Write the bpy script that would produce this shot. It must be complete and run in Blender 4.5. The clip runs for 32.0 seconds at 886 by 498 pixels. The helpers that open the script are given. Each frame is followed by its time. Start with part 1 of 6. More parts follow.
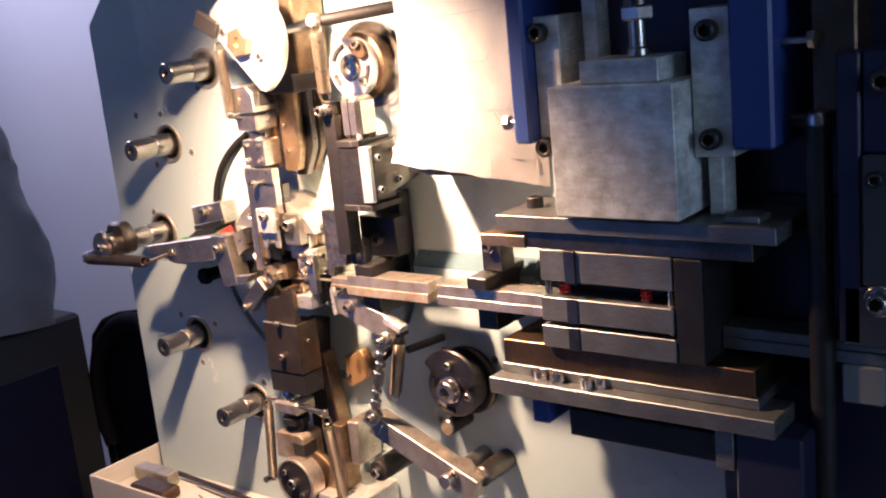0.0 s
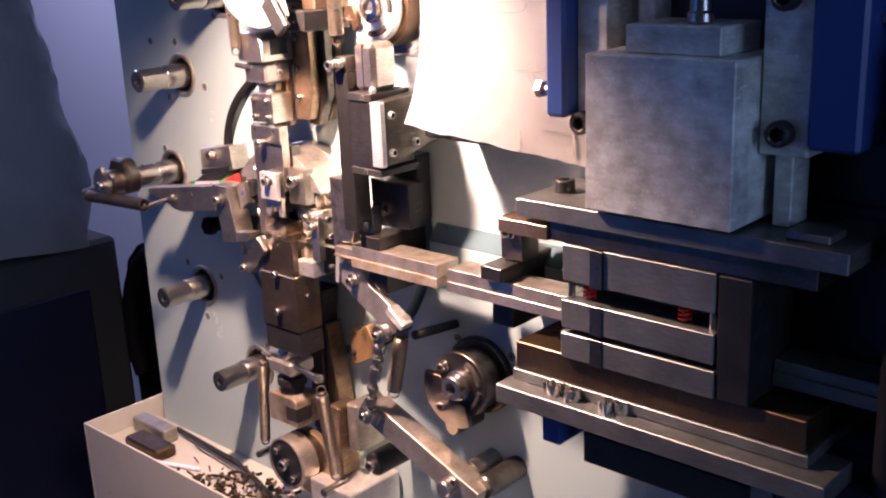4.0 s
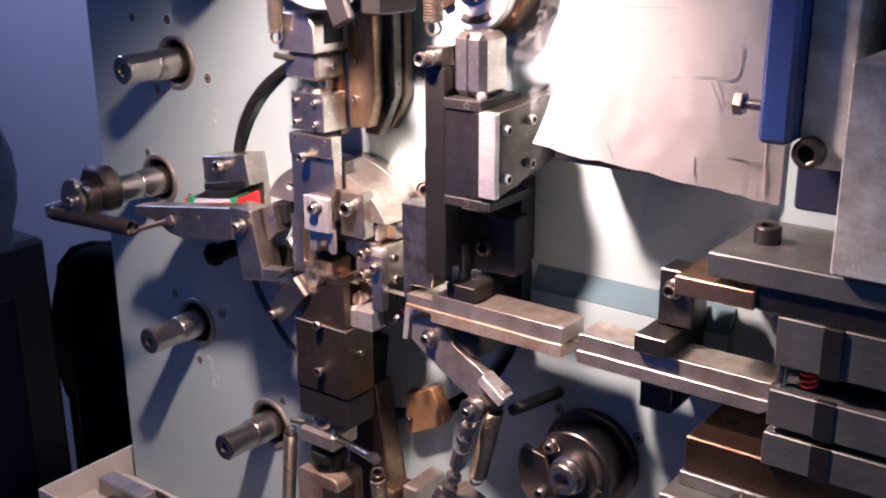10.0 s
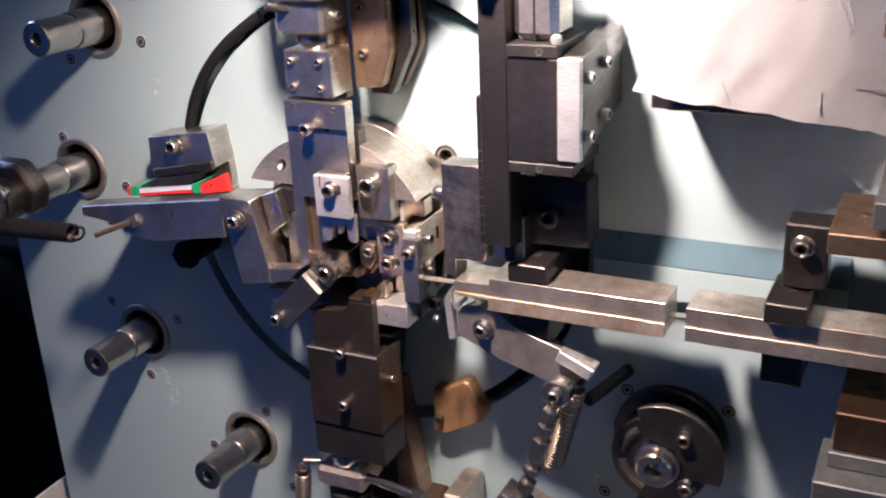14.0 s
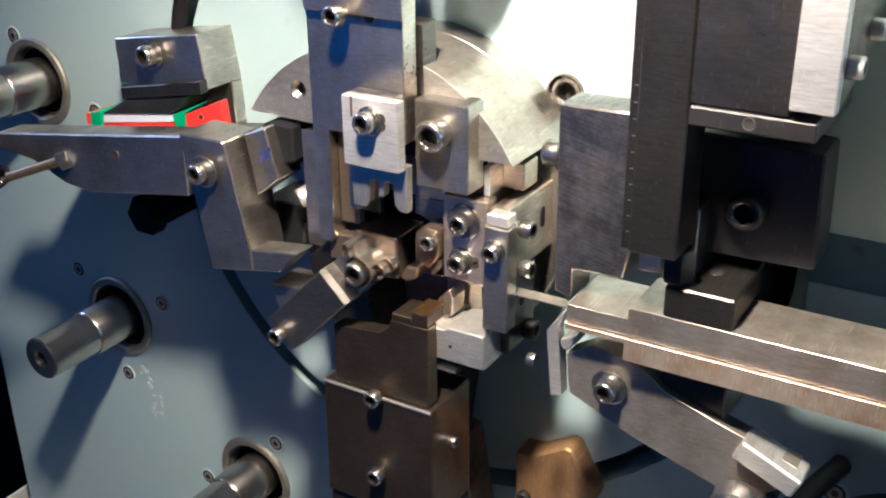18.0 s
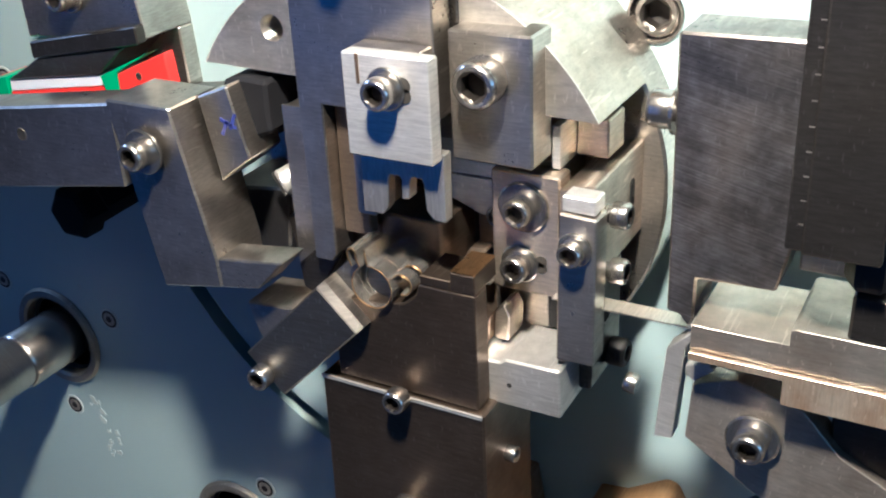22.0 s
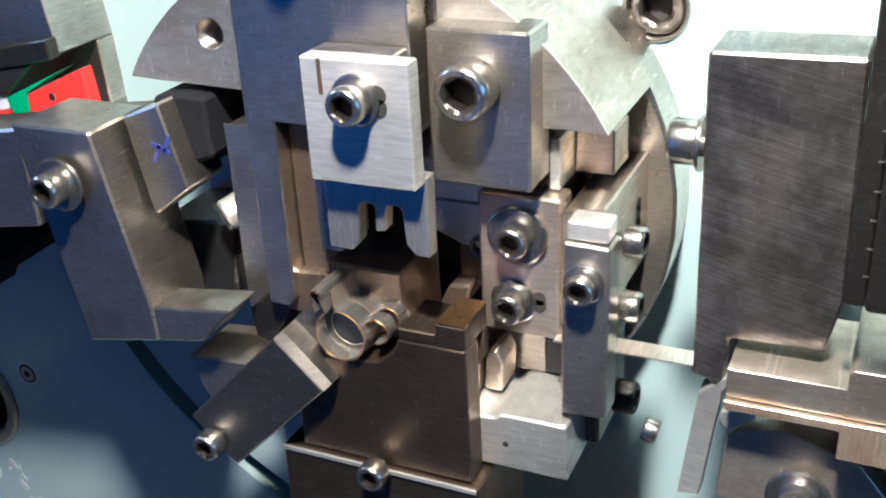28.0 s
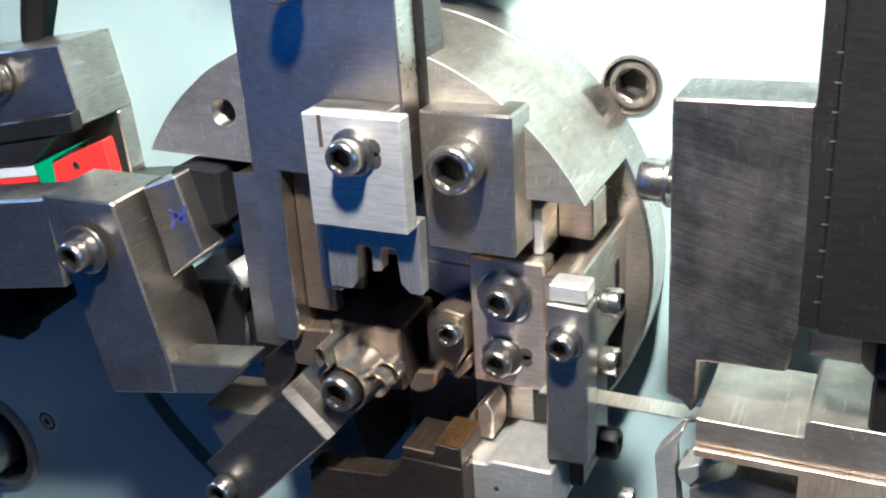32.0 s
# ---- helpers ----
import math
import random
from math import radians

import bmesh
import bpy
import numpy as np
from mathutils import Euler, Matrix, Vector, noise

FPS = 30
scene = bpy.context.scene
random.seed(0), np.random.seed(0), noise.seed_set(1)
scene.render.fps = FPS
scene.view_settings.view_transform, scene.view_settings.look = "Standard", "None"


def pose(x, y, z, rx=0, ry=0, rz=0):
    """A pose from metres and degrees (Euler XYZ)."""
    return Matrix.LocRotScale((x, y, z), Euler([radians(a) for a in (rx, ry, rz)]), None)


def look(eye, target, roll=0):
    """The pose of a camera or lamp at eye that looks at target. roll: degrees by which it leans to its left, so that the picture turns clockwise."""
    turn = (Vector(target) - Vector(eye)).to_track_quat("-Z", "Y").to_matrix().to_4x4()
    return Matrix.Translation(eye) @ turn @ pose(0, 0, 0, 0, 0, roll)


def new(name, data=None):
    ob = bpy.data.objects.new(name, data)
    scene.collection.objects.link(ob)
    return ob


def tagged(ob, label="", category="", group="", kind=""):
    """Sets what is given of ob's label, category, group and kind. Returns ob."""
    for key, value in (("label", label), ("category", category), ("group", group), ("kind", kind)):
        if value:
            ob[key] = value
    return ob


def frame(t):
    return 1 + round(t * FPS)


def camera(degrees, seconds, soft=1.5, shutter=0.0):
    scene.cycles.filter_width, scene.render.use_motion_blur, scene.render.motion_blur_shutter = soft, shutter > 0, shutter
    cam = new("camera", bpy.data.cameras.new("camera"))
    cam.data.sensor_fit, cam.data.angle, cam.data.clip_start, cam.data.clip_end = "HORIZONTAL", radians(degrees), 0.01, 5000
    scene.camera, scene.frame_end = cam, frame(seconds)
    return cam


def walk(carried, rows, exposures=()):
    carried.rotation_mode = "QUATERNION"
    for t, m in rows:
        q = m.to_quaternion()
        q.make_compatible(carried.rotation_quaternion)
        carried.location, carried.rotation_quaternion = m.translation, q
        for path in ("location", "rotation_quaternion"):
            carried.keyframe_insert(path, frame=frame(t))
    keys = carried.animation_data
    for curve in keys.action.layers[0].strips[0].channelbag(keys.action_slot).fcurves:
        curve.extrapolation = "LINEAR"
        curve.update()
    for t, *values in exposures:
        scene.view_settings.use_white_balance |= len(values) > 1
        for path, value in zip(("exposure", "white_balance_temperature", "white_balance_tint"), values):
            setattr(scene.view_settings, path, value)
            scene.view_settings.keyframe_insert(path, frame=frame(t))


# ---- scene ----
cam = camera(45.2, 32.0, soft=2.1, shutter=0.4)
PATH = [
    (0, (1.116, -1.01, 1.616), (-0.089, 0.521, 1.163), -5.8),
    (0.5, (1.11, -0.966, 1.616), (-0.128, 0.535, 1.156), -4.5),
    (1, (1.109, -0.942, 1.618), (-0.146, 0.542, 1.144), -3.5),
    (1.5, (1.112, -0.927, 1.619), (-0.151, 0.543, 1.126), -2.9),
    (2, (1.115, -0.901, 1.62), (-0.164, 0.547, 1.104), -2.3),
    (2.5, (1.119, -0.879, 1.62), (-0.177, 0.547, 1.081), -2.0),
    (4.5, (1.025, -0.812, 1.622), (-0.28, 0.59, 1.044), -2.4),
    (5, (0.992, -0.804, 1.624), (-0.299, 0.608, 1.042), -2.6),
    (5.5, (0.961, -0.806, 1.626), (-0.31, 0.625, 1.044), -2.6),
    (6, (0.93, -0.801, 1.625), (-0.327, 0.641, 1.042), -2.7),
    (6.5, (0.898, -0.796, 1.621), (-0.343, 0.661, 1.039), -2.7),
    (7, (0.865, -0.8, 1.621), (-0.346, 0.68, 1.035), -2.6),
    (7.5, (0.834, -0.799, 1.619), (-0.35, 0.7, 1.027), -2.6),
    (8, (0.803, -0.808, 1.62), (-0.341, 0.719, 1.019), -2.3),
    (8.5, (0.788, -0.788, 1.617), (-0.361, 0.732, 1.01), -2.1),
    (9, (0.776, -0.764, 1.614), (-0.388, 0.747, 1.011), -1.3),
    (9.5, (0.762, -0.745, 1.615), (-0.408, 0.759, 1.008), -0.3),
    (10, (0.739, -0.74, 1.61), (-0.409, 0.777, 0.99), -0.3),
    (10.5, (0.7, -0.728, 1.606), (-0.353, 0.852, 0.979), -0.3),
    (11, (0.661, -0.728, 1.608), (-0.331, 0.887, 0.969), -0.7),
    (11.5, (0.626, -0.72, 1.609), (-0.338, 0.905, 0.952), -1.6),
    (12, (0.596, -0.716, 1.61), (-0.338, 0.919, 0.936), -2.3),
    (12.5, (0.563, -0.722, 1.61), (-0.32, 0.935, 0.923), -2.7),
    (13, (0.532, -0.736, 1.608), (-0.289, 0.946, 0.903), -2.7),
    (13.5, (0.513, -0.742, 1.602), (-0.272, 0.95, 0.879), -2.8),
    (14, (0.507, -0.714, 1.597), (-0.32, 0.951, 0.859), -2.7),
    (14.5, (0.481, -0.665, 1.593), (-0.403, 0.964, 0.844), -2.5),
    (16.5, (0.395, -0.509, 1.529), (-0.527, 1.066, 0.71), -2.2),
    (17, (0.381, -0.491, 1.518), (-0.536, 1.087, 0.7), -1.8),
    (17.5, (0.37, -0.472, 1.51), (-0.556, 1.098, 0.686), -1.2),
    (18, (0.363, -0.449, 1.502), (-0.583, 1.105, 0.671), -0.7),
    (18.5, (0.354, -0.428, 1.498), (-0.602, 1.109, 0.649), -0.6),
    (19, (0.344, -0.412, 1.49), (-0.617, 1.122, 0.641), -0.1),
    (19.5, (0.323, -0.392, 1.484), (-0.623, 1.141, 0.615), -0.6),
    (20, (0.304, -0.374, 1.475), (-0.632, 1.16, 0.598), -1.3),
    (20.5, (0.288, -0.361, 1.468), (-0.635, 1.173, 0.578), -2.1),
    (21, (0.279, -0.35, 1.46), (-0.64, 1.184, 0.565), -2.8),
    (21.5, (0.273, -0.344, 1.455), (-0.632, 1.196, 0.556), -3.0),
    (22, (0.268, -0.339, 1.452), (-0.622, 1.209, 0.55), -3.0),
    (22.5, (0.266, -0.332, 1.451), (-0.616, 1.217, 0.545), -3.0),
    (23, (0.264, -0.326, 1.449), (-0.612, 1.228, 0.544), -2.9),
    (23.5, (0.261, -0.32, 1.446), (-0.611, 1.239, 0.547), -2.8),
    (24, (0.256, -0.314, 1.444), (-0.604, 1.253, 0.547), -2.8),
    (24.5, (0.25, -0.307, 1.441), (-0.596, 1.27, 0.548), -2.8),
    (25, (0.24, -0.299, 1.439), (-0.591, 1.283, 0.542), -3.1),
    (25.5, (0.232, -0.292, 1.435), (-0.593, 1.301, 0.551), -3.1),
    (27.5, (0.228, -0.301, 1.43), (-0.548, 1.323, 0.557), -3.0),
    (28, (0.232, -0.303, 1.434), (-0.545, 1.318, 0.559), -3.2),
    (28.5, (0.237, -0.306, 1.437), (-0.559, 1.314, 0.574), -3.7),
    (29, (0.241, -0.311, 1.442), (-0.559, 1.306, 0.579), -3.9),
    (29.5, (0.244, -0.315, 1.445), (-0.561, 1.301, 0.584), -4.3),
    (30, (0.244, -0.319, 1.446), (-0.558, 1.303, 0.594), -4.4),
    (30.5, (0.242, -0.32, 1.449), (-0.551, 1.308, 0.6), -4.3),
    (31, (0.241, -0.322, 1.45), (-0.543, 1.317, 0.614), -4.0),
    (31.5, (0.242, -0.321, 1.451), (-0.546, 1.321, 0.624), -3.9),
    (32, (0.245, -0.32, 1.451), (-0.554, 1.325, 0.641), -3.7),
]
walk(cam, [(t, look(eye, target, roll)) for t, eye, target, roll in PATH],
     exposures=[(0, 1.06, 6850, 36), (2, 0.92, 6450, 42), (7, 0.45, 5750, 46), (10, 0.12, 5400, 42), (13, 0.00, 5180, 34), (18, 0.13, 4850, 10), (24, 0.19, 4520, 7), (31, 0.17, 4400, 5), (32, 0.08, 4380, 5)])

# ---- world and light ----
world = bpy.data.worlds.new("daylight")
scene.world = world
world.use_nodes = True
sky = world.node_tree.nodes.new("ShaderNodeTexSky")
sky.sky_type, sky.sun_disc, sky.sun_elevation, sky.sun_rotation = "NISHITA", False, radians(50), radians(160)
world.node_tree.links.new(sky.outputs[0], world.node_tree.nodes["Background"].inputs[0])
world.node_tree.nodes["Background"].inputs[1].default_value = 0.008


def lamp(name, kind, m, power, colour, **more):
    data = bpy.data.lights.new(name, kind)
    data.energy, data.color = power, colour
    if kind == "SPOT":
        data.spot_size, data.spot_blend, data.shadow_soft_size = more["cone"], more["blend"], more["size"]
    else:
        data.shape, data.size, data.size_y = "RECTANGLE", more["size"], more["size_y"]
    ob = new(name, data)
    ob.matrix_world = m
    return ob


# the machine's own work lamp, above the tooling, just out of view
lamp("work_lamp", "SPOT", look((0.206, -0.290, 1.722), (0.20, 0.0, 1.16)), 50.0, (1.0, 0.725, 0.435), cone=radians(118), blend=1.0, size=0.022)
# daylight from the hall's window, behind the camera
lamp("window_light", "AREA", look((-1.65, -3.15, 1.45), (-0.3, 0.0, 0.6)), 5.0, (0.04, 0.28, 1.0), size=2.4, size_y=2.7)
# fill light added to brighten the press, at the side wall's opening beyond it
lamp("press_fill_light", "AREA", look((3.45, -0.95, 1.85), (0.6, -0.1, 1.4)), 10.5, (0.42, 0.72, 1.0), size=1.3, size_y=1.3)
# overhead fill light added in front of the press, below the ceiling's opening
lamp("overhead_fill_light", "AREA", look((1.6, -1.6, 3.36), (0.6, 0.0, 1.4)), 1.0, (0.32, 0.68, 1.0), size=1.2, size_y=1.2)
# a high fill light, added inside the hall, brightens it behind the machine
lamp("hall_fill_light", "AREA", look((-2.2, 0.05, 2.7), (-1.0, 1.0, 2.3)), 19.0, (0.66, 0.76, 1.0), size=0.9, size_y=0.6)


# ---- materials ----
def nodes_of(name):
    m = bpy.data.materials.new(name)
    m.use_nodes = True
    t = m.node_tree
    return m, t, t.nodes["Principled BSDF"]


def mapped(t, scale, tilt=0.0):
    co = t.nodes.new("ShaderNodeTexCoord")
    mp = t.nodes.new("ShaderNodeMapping")
    mp.inputs["Scale"].default_value = scale
    if tilt:
        mp.vector_type = "TEXTURE"
        mp.inputs["Scale"].default_value = tuple(1.0 / v for v in scale)
        mp.inputs["Rotation"].default_value = (0.0, radians(tilt), 0.0)
    t.links.new(co.outputs["Object"], mp.inputs[0])
    return mp.outputs[0]


def noise_of(t, scale, size, detail=4.0, rough=0.6, tilt=0.0):
    n = t.nodes.new("ShaderNodeTexNoise")
    n.inputs["Scale"].default_value, n.inputs["Detail"].default_value, n.inputs["Roughness"].default_value = size, detail, rough
    t.links.new(mapped(t, scale, tilt), n.inputs["Vector"])
    return n.outputs[0]


def ramp_of(t, socket, stops):
    r = t.nodes.new("ShaderNodeValToRGB")
    while len(r.color_ramp.elements) < len(stops):
        r.color_ramp.elements.new(0.5)
    for e, (at, c) in zip(r.color_ramp.elements, stops):
        e.position, e.color = at, (*c, 1) if len(c) == 3 else c
    t.links.new(socket, r.inputs[0])
    return r.outputs[0]


def mixed(t, mode, fac, a, b):
    m = t.nodes.new("ShaderNodeMix")
    m.data_type, m.blend_type = "RGBA", mode
    for key, v in ((0, fac), (6, a), (7, b)):
        if isinstance(v, (int, float)):
            m.inputs[key].default_value = v
        elif isinstance(v, tuple):
            m.inputs[key].default_value = (*v, 1)
        else:
            t.links.new(v, m.inputs[key])
    return m.outputs[2]


def bump_of(t, bsdf, socket, strength, depth):
    b = t.nodes.new("ShaderNodeBump")
    b.inputs["Strength"].default_value, b.inputs["Distance"].default_value = strength, depth
    t.links.new(socket, b.inputs["Height"])
    t.links.new(b.outputs[0], bsdf.inputs["Normal"])


def metal(name, base, rough=0.3, stain=(0.2, 0.16, 0.12), amount=0.5, brush=(500, 40, 40), bump=0.12, metallic=0.96, vary=0.22, grain=0.0, scored=0.0):
    """Ground or hardened steel: fine grinding lines, scratches, blotchy wear and oil stains."""
    m, t, b = nodes_of(name)
    lines = noise_of(t, tuple(2.6 * v for v in brush), 1.0, 4.0, 0.75)
    blot = noise_of(t, (1, 1, 1), 48.0, 4.0, 0.55)
    wide = noise_of(t, (1, 1, 1), 17.0, 3.0, 0.5)
    fine = noise_of(t, (1, 1, 1), 520.0, 3.0, 0.6)
    skew = noise_of(t, (900, 60, 260), 1.0, 2.0, 0.5)
    mask = ramp_of(t, blot, [(0.40, (0, 0, 0)), (0.72, (amount,) * 3)])
    c = mixed(t, "MIX", mask, base, stain)
    c = mixed(t, "MULTIPLY", 0.8, c, ramp_of(t, wide, [(0.3, (0.60,) * 3), (0.65, (1.12,) * 3)]))
    c = mixed(t, "MULTIPLY", 0.75, c, ramp_of(t, lines, [(0.3, (0.70,) * 3), (0.7, (1.2,) * 3)]))
    scratch = ramp_of(t, skew, [(0.64, (0, 0, 0)), (0.69, (0.38,) * 3)])
    c = mixed(t, "MIX", scratch, c, tuple(min(1.0, 1.35 * v + 0.05) for v in base))
    if scored:
        # long slanting grinding scores, some bright and some dark with oil
        scores = noise_of(t, (34, 60, 1500), 1.0, 3.0, 0.75, scored)
        c = mixed(t, "MULTIPLY", 0.45, c, ramp_of(t, scores, [(0.36, (0.45,) * 3), (0.52, (1.0,) * 3), (0.66, (1.7,) * 3)]))
        c = mixed(t, "MULTIPLY", 0.8, c, ramp_of(t, noise_of(t, (1, 1, 1), 75.0, 3.0, 0.6), [(0.38, (0.50,) * 3), (0.60, (1.1,) * 3)]))
    t.links.new(c, b.inputs["Base Color"])
    b.inputs["Metallic"].default_value = metallic
    r = t.nodes.new("ShaderNodeMapRange")
    r.inputs[3].default_value, r.inputs[4].default_value = max(rough - vary, 0.06), rough + vary
    t.links.new(mixed(t, "MIX", 0.35, blot, fine), r.inputs[0])
    t.links.new(r.outputs[0], b.inputs["Roughness"])
    if grain:
        # grinding marks run level, so the gloss spreads across them
        around = t.nodes.new("ShaderNodeTangent")
        around.direction_type, around.axis = "RADIAL", "Z"
        t.links.new(around.outputs[0], b.inputs["Tangent"])
        b.inputs["Anisotropic"].default_value, b.inputs["Anisotropic Rotation"].default_value = grain, 0.25
    bump_of(t, b, mixed(t, "MIX", 0.4, mixed(t, "MIX", 0.5, lines, skew), fine), bump * 1.6, 0.0004)
    wave = t.nodes.new("ShaderNodeBump")
    wave.inputs["Strength"].default_value, wave.inputs["Distance"].default_value = max(0.0, min(1.0, (bump - 0.05) * 4)), 0.0028
    t.links.new(noise_of(t, (1, 1, 1), 30.0, 1.0, 0.4), wave.inputs["Height"])
    fine_bump = [n for n in t.nodes if n.type == "BUMP" and n != wave][0]
    t.links.new(wave.outputs[0], fine_bump.inputs["Normal"])
    return m


def paint(name, base, rough=0.45, dirt=(0.25, 0.2, 0.14), amount=0.35, size=14.0, bump=0.06, spec=0.5):
    m, t, b = nodes_of(name)
    blot = noise_of(t, (1, 1, 1), size, 6.0, 0.62)
    fine = noise_of(t, (1, 1, 1), 260.0, 3.0, 0.5)
    mask = ramp_of(t, blot, [(0.5, (0, 0, 0)), (0.78, (amount,) * 3)])
    spots = ramp_of(t, noise_of(t, (1, 1, 1), 95.0, 2.0, 0.4), [(0.7, (0, 0, 0)), (0.78, (amount,) * 3)])
    c = mixed(t, "MIX", mask, base, tuple(0.6 * x + 0.4 * y for x, y in zip(base, dirt)))
    c = mixed(t, "MIX", spots, c, dirt)
    t.links.new(c, b.inputs["Base Color"])
    b.inputs["Specular IOR Level"].default_value = spec
    r = t.nodes.new("ShaderNodeMapRange")
    r.inputs[3].default_value, r.inputs[4].default_value = rough - 0.08, rough + 0.12
    t.links.new(blot, r.inputs[0])
    t.links.new(r.outputs[0], b.inputs["Roughness"])
    bump_of(t, b, fine, bump, 0.0006)
    return m


STEEL = metal("ground_steel", (0.61, 0.575, 0.525), 0.30, (0.22, 0.185, 0.145), 0.55, brush=(60, 60, 520), bump=0.075, metallic=0.97, vary=0.10, grain=0.45)
BRIGHT = metal("bright_milled_steel", (0.88, 0.865, 0.84), 0.40, (0.58, 0.54, 0.48), 0.35, brush=(40, 40, 420), bump=0.20, metallic=0.83)
SATIN = metal("satin_machined_steel", (0.63, 0.59, 0.54), 0.30, (0.26, 0.215, 0.165), 0.55, brush=(60, 60, 450), bump=0.075, metallic=0.97, vary=0.10, grain=0.45)
HUBSTEEL = metal("pale_turned_hub_steel", (0.62, 0.585, 0.52), 0.40, (0.36, 0.29, 0.20), 0.45, brush=(40, 40, 160), bump=0.10, metallic=0.9, vary=0.12)
BROWNED = metal("warm_ground_steel", (0.70, 0.615, 0.515), 0.38, (0.27, 0.20, 0.135), 0.55, brush=(60, 60, 450), bump=0.10, metallic=0.97, vary=0.14, grain=0.7)
ARMSTEEL = metal("dark_ground_arm_steel", (0.38, 0.36, 0.33), 0.31, (0.17, 0.145, 0.12), 0.5, brush=(60, 60, 450), bump=0.10, metallic=0.97, vary=0.1)
BLADE = metal("scratched_blade_steel", (0.41, 0.38, 0.355), 0.32, (0.22, 0.18, 0.15), 0.7, brush=(120, 60, 320), bump=0.10, metallic=0.96, vary=0.18, grain=0.35, scored=14.0)
DARK = metal("hardened_dark_steel", (0.17, 0.155, 0.14), 0.34, (0.075, 0.062, 0.05), 0.65, brush=(60, 60, 450), bump=0.15)
BLACK = metal("black_oxide_steel", (0.014, 0.014, 0.016), 0.46, (0.03, 0.026, 0.022), 0.5, bump=0.08, metallic=0.1)
DULL = metal("dull_plate_steel", (0.42, 0.40, 0.35), 0.6, (0.3, 0.27, 0.22), 0.4)
TURNED = metal("turned_shaft_steel", (0.50, 0.47, 0.43), 0.25, (0.40, 0.37, 0.33), 0.25, brush=(30, 600, 30), bump=0.03, metallic=0.98, vary=0.04)
SCREWED = metal("plated_screw_steel", (0.60, 0.575, 0.54), 0.24, (0.26, 0.225, 0.19), 0.5, bump=0.04, metallic=0.97, vary=0.10)
RUSTY = metal("rust_stained_steel", (0.60, 0.52, 0.42), 0.42, (0.33, 0.15, 0.05), 0.85, bump=0.18, metallic=0.75)
BAR = metal("worn_feed_bar_steel", (0.66, 0.61, 0.54), 0.36, (0.32, 0.235, 0.16), 0.6, brush=(60, 60, 300), bump=0.16, metallic=0.88)
SLIDEBROWN = metal("dark_oiled_slide_steel", (0.165, 0.128, 0.098), 0.38, (0.085, 0.064, 0.048), 0.6, brush=(60, 60, 450), bump=0.14, metallic=0.93)
GOLDEN = metal("golden_browned_steel", (0.36, 0.215, 0.10), 0.45, (0.17, 0.095, 0.045), 0.5, metallic=0.5)
CLAMP = metal("blued_clamp_steel", (0.092, 0.086, 0.080), 0.36, (0.06, 0.052, 0.045), 0.5, brush=(60, 60, 450), bump=0.12, metallic=0.9)
SPRINGDARK = metal("dark_oiled_spring_wire", (0.10, 0.085, 0.075), 0.36, (0.05, 0.04, 0.035), 0.5, bump=0.03, metallic=0.9)
BROWN = metal("oiled_brown_steel", (0.44, 0.32, 0.21), 0.42, (0.17, 0.10, 0.055), 0.7)
OLDBROWN = metal("dark_oiled_plate", (0.145, 0.095, 0.062), 0.42, (0.10, 0.06, 0.035), 0.6)
TOOLBROWN = metal("heat_browned_tool_steel", (0.26, 0.20, 0.152), 0.36, (0.14, 0.100, 0.070), 0.6, brush=(60, 60, 450), bump=0.16, metallic=0.82)
STRAP = metal("spring_strip_steel", (0.84, 0.81, 0.76), 0.32, (0.5, 0.36, 0.2), 0.25, bump=0.02, metallic=0.92, vary=0.07)
CHROME = metal("polished_clip_steel", (0.86, 0.835, 0.79), 0.24, (0.50, 0.41, 0.31), 0.35, bump=0.07, metallic=0.95, vary=0.08)
COPPER = metal("heat_tinted_edge", (0.50, 0.30, 0.13), 0.3, (0.34, 0.19, 0.08), 0.4, bump=0.03)
COIL = metal("oiled_spring_wire", (0.33, 0.28, 0.22), 0.32, (0.18, 0.14, 0.1), 0.5, bump=0.03, metallic=0.9)
GREY_STEEL = metal("dull_grey_ram_steel", (0.69, 0.73, 0.71), 0.50, (0.33, 0.33, 0.30), 0.75, brush=(20, 20, 60), bump=0.06, metallic=0.15)
DIE = metal("dark_grey_die_steel", (0.22, 0.235, 0.235), 0.44, (0.20, 0.195, 0.175), 0.6, brush=(30, 30, 200), metallic=0.78)
PANEL = paint("pale_green_machine_paint", (0.350, 0.455, 0.475), 0.46, (0.36, 0.34, 0.28), 0.35, spec=0.28)
BLUE = paint("deep_blue_machine_paint", (0.02, 0.052, 0.21), 0.4, (0.05, 0.05, 0.08), 0.4)
NAVY = paint("dark_navy_sheet_paint", (0.010, 0.013, 0.04), 0.45, (0.03, 0.03, 0.04), 0.4)
# dull dark blue that stands for shadow on the ledge top
LEDGE_SHADE = paint("ledge_shade_blue", (0.09, 0.15, 0.18), 0.75, (0.02, 0.02, 0.03), 0.4, spec=0.1)
FRAMEGREY = paint("grey_cabinet_paint", (0.16, 0.18, 0.18), 0.5, (0.1, 0.09, 0.08), 0.4)
CABINET = paint("dark_cabinet_paint", (0.045, 0.05, 0.055), 0.5, (0.03, 0.03, 0.03), 0.4)
WALL = paint("whitewashed_wall", (0.66, 0.68, 0.72), 0.8, (0.55, 0.53, 0.5), 0.3, 3.0)
FLOOR = paint("worn_concrete_floor", (0.30, 0.30, 0.29), 0.7, (0.1, 0.09, 0.08), 0.6, 3.0)
TRAY = paint("cream_tray_enamel", (0.46, 0.445, 0.39), 0.4, (0.3, 0.22, 0.12), 0.5, 22.0)
